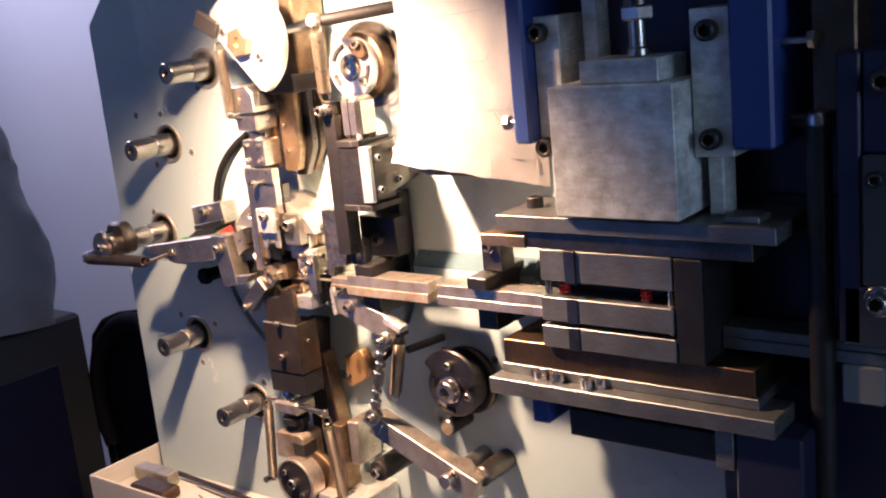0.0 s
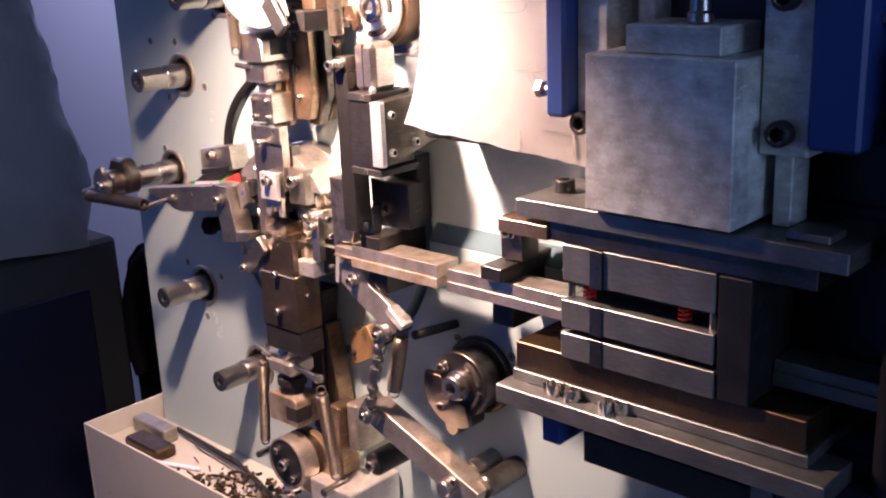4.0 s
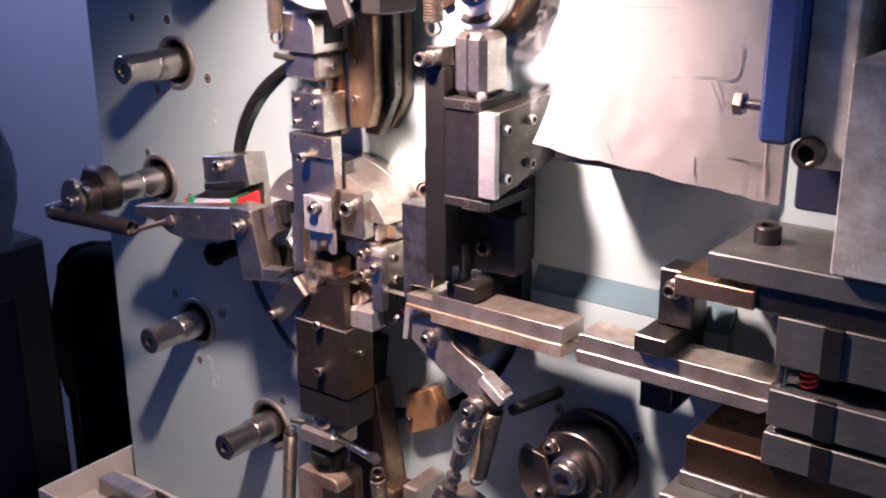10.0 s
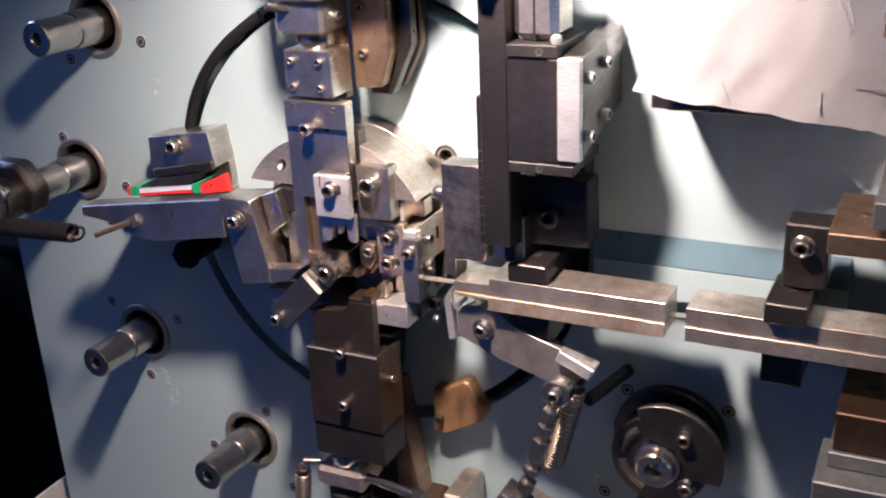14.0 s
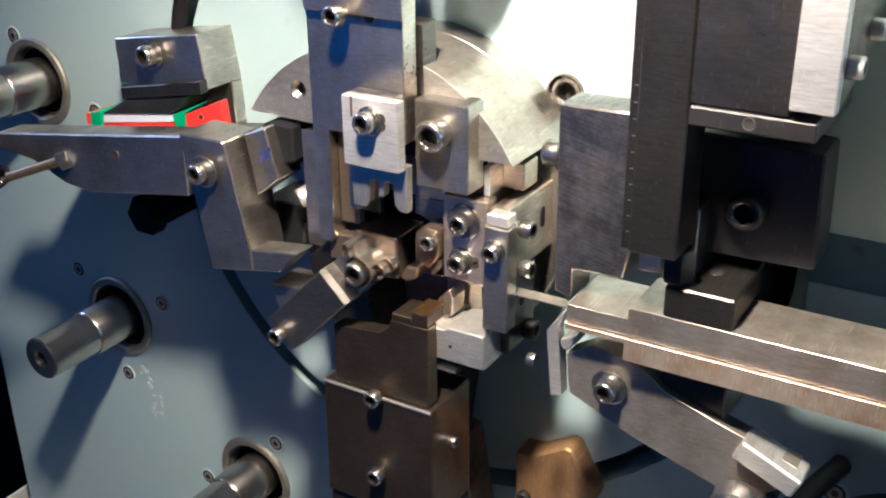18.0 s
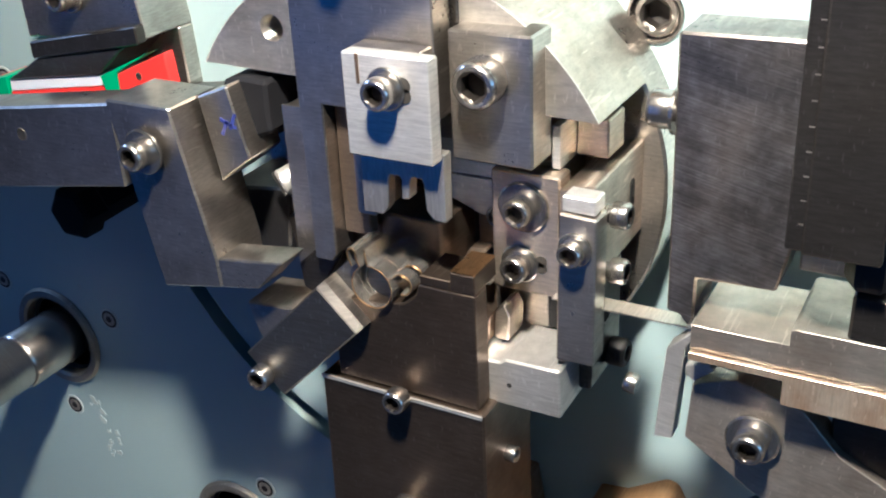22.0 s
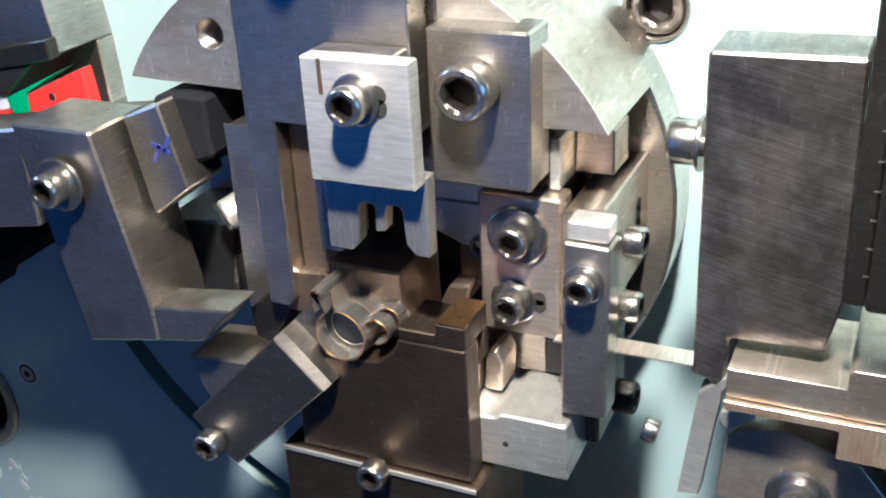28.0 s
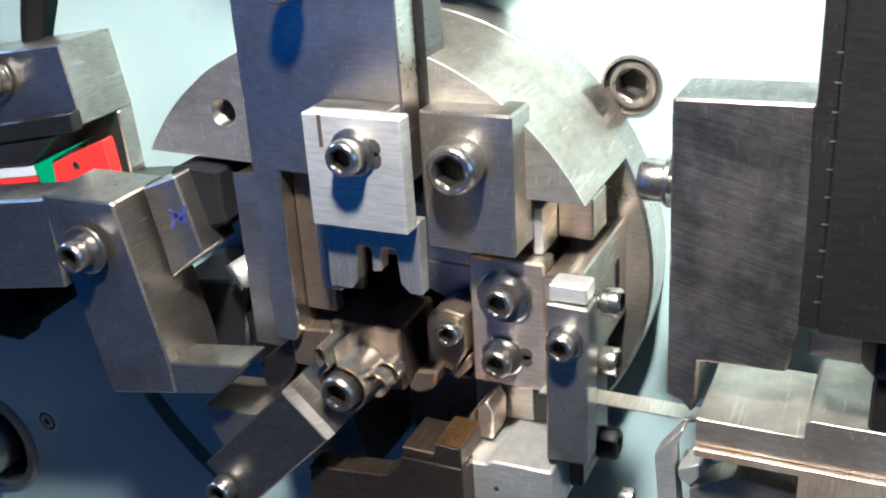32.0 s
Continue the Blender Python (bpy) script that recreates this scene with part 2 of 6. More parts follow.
RED = paint("red_plastic_cap", (0.72, 0.03, 0.02), 0.4, (0.4, 0.03, 0.02), 0.2)
GREEN = paint("green_plastic_seal", (0.02, 0.30, 0.13), 0.45, (0.02, 0.15, 0.07), 0.2)
WHITEP = paint("pale_rail_strip", (0.62, 0.66, 0.78), 0.4, (0.4, 0.4, 0.45), 0.3)
RUBBER = paint("black_rubber", (0.010, 0.010, 0.012), 0.7, (0.025, 0.025, 0.025), 0.4, spec=0.12)
SHEETING = paint("grey_plastic_cover_sheet", (0.25, 0.265, 0.285), 0.30, (0.20, 0.20, 0.19), 0.4, 5.0, spec=0.8)
INK = paint("pencil_line_ink", (0.50, 0.46, 0.49), 0.7)
CHIP = paint("bare_primer_chip", (0.50, 0.57, 0.55), 0.6)
MARK = paint("blue_marker_ink", (0.03, 0.04, 0.22), 0.6)
# near-black that paints shade in holes and slots; the oil seals share it
SHADE_BLACK = paint("hole_shade_and_seal_black", (0.012, 0.011, 0.011), 0.7)
PAPER = paint("creased_drawing_paper", (0.90, 0.89, 0.88), 0.85, (0.66, 0.55, 0.47), 0.5, 9.0, 0.1, 0.2)


def film_material():
    m, t, b = nodes_of("clear_plastic_film")
    b.inputs["Base Color"].default_value = (0.85, 0.9, 0.95, 1)
    b.inputs["Roughness"].default_value = 0.12
    b.inputs["Alpha"].default_value = 0.09
    bump_of(t, b, noise_of(t, (1, 1, 1), 60.0, 3.0, 0.6), 0.8, 0.004)
    return m


FILM = film_material()


# ---- mesh helpers, all in world metres ----
def origin(ob):
    p = Vector(ob.location)
    while ob.parent:
        ob = ob.parent
        p += Vector(ob.location)
    return p


def thing(name, at, label, category, group="", kind=""):
    ob = new(name)
    ob.location = at
    ob.empty_display_size = 0.02
    return tagged(ob, label, category, group, kind)


def finish(bm, name, mat, shift=None, angle=32):
    if shift is not None:
        bmesh.ops.translate(bm, verts=bm.verts, vec=-shift)
    bmesh.ops.recalc_face_normals(bm, faces=bm.faces)
    me = bpy.data.meshes.new(name)
    bm.to_mesh(me)
    bm.free()
    me.materials.append(mat)
    me.polygons.foreach_set("use_smooth", [True] * len(me.polygons))
    me.set_sharp_from_angle(angle=radians(angle))
    return me


def part(name, bm, mat, parent, label=""):
    ob = new(name, finish(bm, name, mat, origin(parent)))
    ob.parent = parent
    if label:
        ob["label"] = label
    return ob


def solo(name, bm, mat, label, category, group="", kind="", at=(0, 0, 0)):
    ob = new(name, finish(bm, name, mat, Vector(at)))
    ob.location = at
    return tagged(ob, label, category, group, kind)


def bevelled(bm, w):
    if w > 0:
        edges = [e for e in bm.edges if len(e.link_faces) == 2 and e.calc_face_angle(0) > 0.5]
        bmesh.ops.bevel(bm, geom=edges, offset=w, segments=1, affect="EDGES", clamp_overlap=True)
    return bm


def box(x0, x1, y0, y1, z0, z1, w=0.0006):
    bm = bmesh.new()
    bmesh.ops.create_cube(bm, size=1, matrix=Matrix.Translation(((x0 + x1) / 2, (y0 + y1) / 2, (z0 + z1) / 2))
                          @ Matrix.Diagonal((abs(x1 - x0), abs(y1 - y0), abs(z1 - z0), 1)))
    return bevelled(bm, w)


def prism(points, y0, y1, w=0.0006):
    """A plate with this outline in x and z, from y0 to y1."""
    bm = bmesh.new()
    n = len(points)
    a = [bm.verts.new((x, y0, z)) for x, z in points]
    b = [bm.verts.new((x, y1, z)) for x, z in points]
    bm.faces.new(a)
    bm.faces.new(b[::-1])
    for i in range(n):
        bm.faces.new((a[i], b[i], b[(i + 1) % n], a[(i + 1) % n]))
    bmesh.ops.recalc_face_normals(bm, faces=bm.faces)
    return bevelled(bm, w)


def turned_box(cx, cz, length, width, y0, y1, degrees, w=0.0006):
    """A bar whose length lies at an angle in the plane of the machine's face."""
    bm = box(-length / 2, length / 2, y0, y1, -width / 2, width / 2, w)
    bmesh.ops.transform(bm, matrix=pose(cx, 0, cz, 0, -degrees, 0), verts=bm.verts)
    return bm


AXES = {"y": Matrix.Identity(4), "x": pose(0, 0, 0, 0, 0, 90), "-x": pose(0, 0, 0, 0, 0, -90), "z": pose(0, 0, 0, 90, 0, 0), "-z": pose(0, 0, 0, -90, 0, 0)}


def lathe(at, profile, axis="y", seg=28, shape=None):
    """Rings of (distance along the axis, radius); axis y runs away from the viewer. shape(ring, angle) scales a ring's radius."""
    bm = bmesh.new()
    rings = []
    for k, (h, r) in enumerate(profile):
        ring = []
        for i in range(seg):
            a = 2 * math.pi * i / seg
            q = r * (shape(k, a) if shape else 1)
            ring.append(bm.verts.new((q * math.cos(a), h, q * math.sin(a))))
        rings.append(ring)
    for p, q in zip(rings, rings[1:]):
        for i in range(seg):
            bm.faces.new((p[i], p[(i + 1) % seg], q[(i + 1) % seg], q[i]))
    bm.faces.new(rings[0][::-1])
    bm.faces.new(rings[-1])
    bmesh.ops.transform(bm, matrix=Matrix.Translation(at) @ AXES[axis], verts=bm.verts)
    return bm


def rod(p, q, r, seg=16, chamfer=0.0008, r2=None):
    p, q = Vector(p), Vector(q)
    n = (q - p).length
    c = min(chamfer, r * 0.4, n * 0.3)
    r2 = r2 or r
    bm = lathe((0, 0, 0), [(0, r - c), (c, r), (n - c, r2), (n, r2 - c)], "y", seg)
    turn = (q - p).to_track_quat("Y", "Z").to_matrix().to_4x4()
    bmesh.ops.transform(bm, matrix=Matrix.Translation(p) @ turn, verts=bm.verts)
    return bm


def swept(points, r, seg=6):
    """A round wire along a line of points."""
    bm = bmesh.new()
    pts = [Vector(p) for p in points]
    rings, side = [], None
    for i, p in enumerate(pts):
        d = (pts[min(i + 1, len(pts) - 1)] - pts[max(i - 1, 0)]).normalized()
        if side is None:
            side = d.orthogonal().normalized()
        side = (side - d * side.dot(d)).normalized()
        up = d.cross(side)
        rings.append([bm.verts.new(p + r * (math.cos(a) * side + math.sin(a) * up)) for a in (2 * math.pi * k / seg for k in range(seg))])
    for a, b in zip(rings, rings[1:]):
        for k in range(seg):
            bm.faces.new((a[k], a[(k + 1) % seg], b[(k + 1) % seg], b[k]))
    bm.faces.new(rings[0][::-1])
    bm.faces.new(rings[-1])
    return bm


def coil_points(p, q, radius, turns, per=12):
    p, q = Vector(p), Vector(q)
    d = (q - p).normalized()
    u = d.orthogonal().normalized()
    v = d.cross(u)
    n = int(turns * per)
    return [p + (q - p) * i / n + radius * (math.cos(2 * math.pi * i / per) * u + math.sin(2 * math.pi * i / per) * v) for i in range(n + 1)]


def joined(*bms):
    out = bmesh.new()
    for b in bms:
        me = bpy.data.meshes.new("temp")
        b.to_mesh(me)
        b.free()
        out.from_mesh(me)
        bpy.data.meshes.remove(me)
    return out


# ---- screws: one mesh for each size and direction, shared ----
MADE = {}


def hexed(ring_hex):
    def shape(k, a):
        if k in ring_hex:
            s = (a + math.pi / 6) % (math.pi / 3) - math.pi / 6
            return math.cos(math.pi / 6) / math.cos(s) * 1.12
        return 1.0
    return shape


def cap_head(d, axis, mat):
    """A socket cap screw's head with a knurled rim; its seat lies at the origin and it points out of the surface."""
    key = ("cap", d, axis, mat.name)
    if key not in MADE:
        r, h, s = d * 0.5, d * 0.64, d * 0.27
        knurl = hexed({6, 7, 8})
        bm = lathe((0, 0, 0), [(0, r * 0.96), (-h * 0.08, r), (-h * 0.80, r), (-h * 0.92, r * 0.955), (-h, r * 0.85), (-h, s * 1.24), (-h * 0.93, s), (-h * 0.42, s), (-h * 0.36, s * 0.3)], axis, 60,
                   lambda k, a: knurl(k, a) * (1 + (0.014 * math.cos(30 * a) if k in (1, 2) else 0)))
        me = finish(bm, "cap_screw", mat)
        # socket floor near-black and walls dark: shade of the recess put into the colour
        me.materials.append(SHADE_BLACK)
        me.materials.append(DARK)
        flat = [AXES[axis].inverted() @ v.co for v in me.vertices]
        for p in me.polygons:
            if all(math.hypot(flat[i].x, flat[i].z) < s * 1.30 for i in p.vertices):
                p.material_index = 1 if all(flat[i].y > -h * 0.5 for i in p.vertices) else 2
        MADE[key] = me
    return MADE[key]


def washer_mesh(d, axis):
    key = ("washer", d, axis)
    if key not in MADE:
        t = d * 0.09
        MADE[key] = finish(lathe((0, 0, 0), [(0, d / 2), (-t * 0.7, d / 2), (-t, d / 2 - t * 0.4), (-t, d * 0.2)], axis, 30), "washer", SCREWED)
    return MADE[key]


def stuck(name, mesh, at, parent):
    ob = new(name, mesh)
    ob.parent = parent
    ob.location = Vector(at) - origin(parent)
    return ob


def screw(parent, x, y, z, d=0.0085, washer=0.0, axis="y", name="cap_screw", proud=0.0, mat=None):
    """A cap screw on the surface at (x, y, z), its head d across, with a washer of that width. proud: shank showing under the head."""
    out = {"y": Vector((0, -1, 0)), "x": Vector((1, 0, 0)), "-x": Vector((-1, 0, 0)), "z": Vector((0, 0, 1)), "-z": Vector((0, 0, -1))}[axis]
    p = Vector((x, y, z))
    lift = 0.0
    if washer:
        lift = washer * 0.09
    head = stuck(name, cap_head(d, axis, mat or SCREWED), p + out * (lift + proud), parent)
    if washer:
        stuck("washer", washer_mesh(washer, axis), p + out * proud, head)
    if proud:
        part("shank", rod(p, p + out * (proud + 0.0005), d * 0.3, 12, 0.0), SCREWED, head)
    return head


def bore(parent, x, y, z, d, axis="y", name="painted_hole"):
    """A tapped hole drawn flat on the surface: a countersunk rim around a black disc that paints its shaded depth."""
    key = ("bore", d, axis)
    if key not in MADE:
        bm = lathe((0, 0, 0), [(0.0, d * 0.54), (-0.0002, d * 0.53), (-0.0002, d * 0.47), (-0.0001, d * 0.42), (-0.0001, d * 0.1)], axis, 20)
        me = finish(bm, "painted_hole", SATIN)
        me.materials.append(SHADE_BLACK)
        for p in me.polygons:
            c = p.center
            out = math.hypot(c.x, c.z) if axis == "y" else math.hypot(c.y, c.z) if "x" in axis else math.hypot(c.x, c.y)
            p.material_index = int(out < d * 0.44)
        MADE[key] = me
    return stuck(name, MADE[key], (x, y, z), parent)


def tapped_hole(parent, x, y, z, r, depth, name="tapped_hole"):
    """The threaded wall of a round opening in a plate, with its floor."""
    n = int(depth / 0.0011)
    wall = [(y + depth, r * 1.15), (y + 0.0004, r * 1.15), (y + 0.0004, r)]
    for k in range(n):
        wall += [(y + 0.0009 + k * 0.0011, r * 0.90), (y + 0.0014 + k * 0.0011, r * 0.99)]
    wall += [(y + depth - 0.0004, r * 0.6)]
    return part(name, lathe((x, 0, z), wall, "y", 32), SATIN, parent, "bright threaded hole")


def coil_spring(name, p, q, radius, wire, turns, label, group="", mat=None):
    """A close-wound pull spring with a hook at each end."""
    p, q = Vector(p), Vector(q)
    d = (q - p).normalized()
    ob = thing(name, p, label, "spring", group)
    part("coil", swept(coil_points(p + d * radius * 1.6, q - d * radius * 1.6, radius, turns), wire, 6), mat or COIL, ob)
    u = d.orthogonal().normalized()
    for e, s in ((p, 1), (q, -1)):
        ring = [e + d * s * radius * (0.8 - 0.8 * math.cos(a)) + u * radius * 0.8 * math.sin(a) for a in (2 * math.pi * k / 14 for k in range(15))]
        part("hook", swept(ring, wire, 6), mat or COIL, ob)
    return ob


# ---- the setting: hall, machine face, floor ----
def holed_plate(outline, holes, y0, y1):
    """A plate in the plane of the face with round holes (x, z, radius)."""
    bm = bmesh.new()
    loops = [[bm.verts.new((x, y0, z)) for x, z in outline]]
    for x, z, r in holes:
        n = 56 if r > 0.1 else 28
        loops.append([bm.verts.new((x + r * math.cos(2 * math.pi * i / n), y0, z + r * math.sin(2 * math.pi * i / n))) for i in range(n)])
    edges = [bm.edges.new((v[i], v[(i + 1) % len(v)])) for v in loops for i in range(len(v))]
    bmesh.ops.triangle_fill(bm, use_beauty=True, use_dissolve=False, edges=edges)
    faces = bm.faces[:]
    got = bmesh.ops.extrude_face_region(bm, geom=faces)
    bmesh.ops.translate(bm, verts=[g for g in got["geom"] if isinstance(g, bmesh.types.BMVert)], vec=(0, y1 - y0, 0))
    return bm


SHAFTS = [(-0.072, 1.556), (-0.177, 1.449), (-0.222, 1.313), (-0.177, 1.150), (-0.064, 1.055)]
HUB = (0.088, 1.303)
FACE = [(-0.327, 0.55), (0.93, 0.55), (0.93, 1.80), (-0.15, 1.80), (-0.325, 1.630)]
solo("machine_face", holed_plate(FACE, [(*HUB, 0.188)] + [(x, z, 0.0255) for x, z in SHAFTS], 0.0, 0.03), PANEL,
     "pale green painted steel front plate of the forming machine", "machine", kind="structure")
solo("machine_body", box(-0.31, 0.92, 0.10, 0.62, 0.0, 1.79, 0.004), PANEL, "pale green painted machine housing behind the front plate", "machine", kind="structure")
# black slab between face and housing, standing for the shade in the hollow
solo("recess_shade", box(-0.32, 0.92, 0.06, 0.098, 0.56, 1.79, 0.0), SHADE_BLACK, "black slab painting the shade in the hollow behind the front plate", "machine", kind="structure")
SUNK = [(0.1598, 1.3595), (0.022, 1.235)]
table = [(HUB[0] + 0.1748 * math.cos(2 * math.pi * i / 96), HUB[1] + 0.1748 * math.sin(2 * math.pi * i / 96)) for i in range(96)]
solo("turntable_plate", holed_plate(table, [(x, z, 0.0098) for x, z in SUNK], -0.0025, 0.03), PANEL,
     "round pale green turntable plate set in the face", "plate", kind="structure")
solo("floor", box(-4.0, 3.5, -3.2, 3.2, -0.1, 0.0, 0.0), FLOOR, "worn grey concrete floor", "floor", kind="structure")
solo("ceiling", joined(box(-4.0, 0.9, -3.2, 3.2, 3.4, 3.5, 0.0), box(2.3, 3.5, -3.2, 3.2, 3.4, 3.5, 0.0), box(0.9, 2.3, -3.2, -2.3, 3.4, 3.5, 0.0), box(0.9, 2.3, -0.9, 3.2, 3.4, 3.5, 0.0)), FRAMEGREY,
     "dark hall ceiling with a square opening for the added overhead fill", "ceiling", kind="structure")
solo("wall_back", box(-4.0, 3.5, 3.2, 3.3, 0.0, 3.4, 0.0), WALL, "whitewashed back wall", "wall", kind="structure")
solo("wall_side", box(-4.1, -4.0, -3.2, 3.2, 0.0, 3.4, 0.0), WALL, "whitewashed side wall", "wall", kind="structure")
far_wall = thing("wall_far_side", (3.5, 0, 0), "dark grey side wall with an opening for the added fill light", "wall", kind="structure")
part("wall_panel", box(3.5, 3.6, -0.24, 3.2, 0.0, 3.4, 0.0), FRAMEGREY, far_wall)
part("wall_panel", box(3.5, 3.6, -3.2, -1.66, 0.0, 3.4, 0.0), FRAMEGREY, far_wall)
part("wall_panel", box(3.5, 3.6, -1.66, -0.24, 0.0, 1.09, 0.0), FRAMEGREY, far_wall)
part("wall_panel", box(3.5, 3.6, -1.66, -0.24, 2.51, 3.4, 0.0), FRAMEGREY, far_wall)
front = thing("wall_front", (0, -3.2, 0), "dark grey wall with a wide doorway", "wall", kind="structure")
part("wall_panel", box(-4.0, -2.9, -3.3, -3.2, 0.0, 3.4, 0.0), FRAMEGREY, front)
part("wall_panel", box(-0.4, 3.5, -3.3, -3.2, 0.0, 3.4, 0.0), FRAMEGREY, front)
part("wall_panel", box(-2.9, -0.4, -3.3, -3.2, 2.9, 3.4, 0.0), FRAMEGREY, front)

# a pale sheet partition close behind the machine
solo("partition", box(-2.6, -0.30, 0.98, 1.02, 0.0, 2.6, 0.003), WALL, "pale painted sheet partition behind the machine", "partition", kind="structure")

# ---- bearings and output shafts ----
def output_shaft(x, z, tip=-0.070):
    ob = thing("output_shaft", (x, 0, z), "turned steel output shaft with a centre hole", "shaft", "output shafts")
    part("bearing_ring", lathe((x, 0, z), [(0.006, 0.0240), (-0.0012, 0.0240), (-0.0024, 0.0252), (-0.0024, 0.0288), (-0.001, 0.0300), (0.0, 0.0300), (0.0, 0.0255), (0.006, 0.0255)], "y", 40), DULL, ob, "thin dull bearing ring")
    part("seal", lathe((x, 0, z), [(0.006, 0.0252), (0.004, 0.0245), (0.011, 0.0166), (0.02, 0.0166)], "y", 32), SHADE_BLACK, ob, "dark oil seal")
    part("rear_journal", lathe((x, 0, z), [(0.03, 0.0160), (-0.030, 0.0160), (-0.031, 0.0154)], "y", 36), TURNED, ob)
    tipm = lathe((x, 0, z), [(-0.0305, 0.0147), (tip + 0.0012, 0.0147), (tip, 0.0135), (tip, 0.0060), (tip + 0.0016, 0.0046), (tip + 0.010, 0.0042), (tip + 0.011, 0.0005)], "y", 36)
    part("journal", tipm, TURNED, ob)
    return ob


shafts = [output_shaft(x, z) for x, z in SHAFTS]

HOLES = [(-0.245, 1.492), (-0.186, 1.493), (-0.128, 1.436), (-0.212, 1.417), (-0.239, 1.342), (-0.303, 1.307), (-0.171, 1.300), (-0.213, 1.178), (-0.134, 1.171),
         (-0.178, 1.103), (-0.043, 1.089), (-0.110, 1.037), (0.307, 1.183), (0.385, 1.180), (-0.093, 1.530), (-0.02, 1.01), (0.29, 1.085)]
for x, z in HOLES:
    ob = thing("countersunk_bolt", (x, 0, z), "small countersunk bolt sunk in the pale green face", "bolt", "face bolts")
    part("rim", lathe((x, 0, z), [(0.0, 0.0064), (-0.0004, 0.0062), (-0.0004, 0.0054), (0.0, 0.0050)], "y", 24), CHIP, ob)
    # flat black discs paint the shade in the bolt's gap and socket
    part("gap", lathe((x, -0.00045, z), [(0.0, 0.0051), (-0.0001, 0.0050)], "y", 24), SHADE_BLACK, ob)
    part("head", lathe((x, -0.0005, z), [(0.0, 0.0040), (-0.0003, 0.0037), (-0.0003, 0.0020)], "y", 20), DULL, ob)
    part("socket", lathe((x, -0.0008, z), [(0.0, 0.0021), (-0.0001, 0.0020)], "y", 6), SHADE_BLACK, ob)
for x, z in SUNK:
    ob = thing("sunk_cap_screw", (x, 0, z), "large sunk cap screw in a steel ring", "screw", "face screws")
    part("rim", lathe((x, 0, z), [(0.010, 0.0099), (-0.0030, 0.0099), (-0.0034, 0.0096), (-0.0034, 0.0088), (-0.0026, 0.0086), (0.009, 0.0086)], "y", 40), SCREWED, ob)
    screw(ob, x, 0.0085, z, 0.0166)

chips = thing("paint_chips", (-0.16, 0, 1.10), "small chips in the pale green paint", "paint chips", kind="structure")
rnd = random.Random(12)
for cx, cz, n in ((-0.160, 1.106, 10), (-0.152, 1.082, 14), (-0.120, 1.395, 3), (-0.05, 1.225, 3), (0.285, 1.10, 3)):
    for k in range(n):
        x, z, q = cx + rnd.uniform(-0.006, 0.006), cz + rnd.uniform(-0.010, 0.010), rnd.uniform(0.0010, 0.0026)
        part("chip", prism([(x + q * rnd.uniform(0.5, 1.2) * math.cos(i * 0.9), z + q * rnd.uniform(0.5, 1.4) * math.sin(i * 0.9)) for i in range(7)], -0.0002, 0.0002, 0.0), CHIP, chips)

# ---- hub: a steel drum cut away below its chord ----
hub = thing("tool_hub", (HUB[0], 0, HUB[1]), "round steel tool hub with its lower front milled away", "hub")
part("base_drum", lathe((HUB[0], 0, HUB[1]), [(0.02, 0.084), (-0.0185, 0.084), (-0.0195, 0.083), (-0.0195, 0.02)], "y", 72), SATIN, hub)
# the upper segment ends at a chord; its tapped hole shows the thread
SEG, SEG_R, A0, A1 = (0.0890, 1.3020), 0.0845, 28.5, 148.6
arc = [(SEG[0] + SEG_R * math.cos(radians(A0 + (A1 - A0) * i / 48)), SEG[1] + SEG_R * math.sin(radians(A0 + (A1 - A0) * i / 48))) for i in range(49)]
part("upper_segment", holed_plate(arc, [(0.0476, 1.3607, 0.0046)], -0.062, -0.0195), HUBSTEEL, hub, "pale machined upper segment of the drum")
part("segment_edge", swept([(x, -0.0619, z) for x, z in arc], 0.00022, 5), BRIGHT, hub, "thin bright line along the edge")
tapped_hole(hub, 0.0476, -0.062, 1.3607, 0.0046, 0.014)

# ---- upper slide with its forming tool ----
upper = thing("upper_slide", (0.09, -0.075, 1.36), "vertical steel slide with a forked forming tool", "slide", "forming slides")
part("slide_plate", prism([(0.0650, 1.423), (0.1165, 1.423), (0.1165, 1.3480), (0.0744, 1.3485), (0.0742, 1.2945), (0.0722, 1.2915), (0.0650, 1.2915)], -0.075, -0.0640, 0.0005), STEEL, upper)
part("guide_rib", box(0.0486, 0.0648, -0.0632, -0.0625, 1.281, 1.3416, 0.0002), STEEL, upper)
part("guide_rib", box(0.0490, 0.0648, -0.0624, -0.052, 1.281, 1.3412), STEEL, upper)
part("inner_rail", box(0.0746, 0.0850, -0.0690, -0.0641, 1.3010, 1.3480, 0.0004), TOOLBROWN, upper, "oil-browned inner rail")
part("inner_rail", box(0.0880, 0.0950, -0.0800, -0.0641, 1.3150, 1.3475, 0.0004), STEEL, upper)
part("wide_shoulder", box(0.0665, 0.1185, -0.0785, -0.0755, 1.404, 1.423, 0.0005), STEEL, upper)
part("back_guide", box(0.090, 0.1185, -0.0628, -0.0505, 1.338, 1.40), DARK, upper)
screw(upper, 0.0885, -0.0785, 1.4045, 0.0095, 0.0, proud=0.004)
bore(upper, 0.100, -0.0755, 1.4035, 0.006)
bore(upper, 0.075, -0.0785, 1.4185, 0.005)
bore(upper, 0.1085, -0.0785, 1.4180, 0.005)
part("tool_plate", box(0.0973, 0.1258, -0.0950, -0.0892, 1.3426, 1.3740, 0.0004), BRIGHT, upper, "bright brushed clamp plate")
part("slot", box(0.1021, 0.1032, -0.0952, -0.0945, 1.3650, 1.3738, 0.0), BROWN, upper, "rust-brown saw cut")
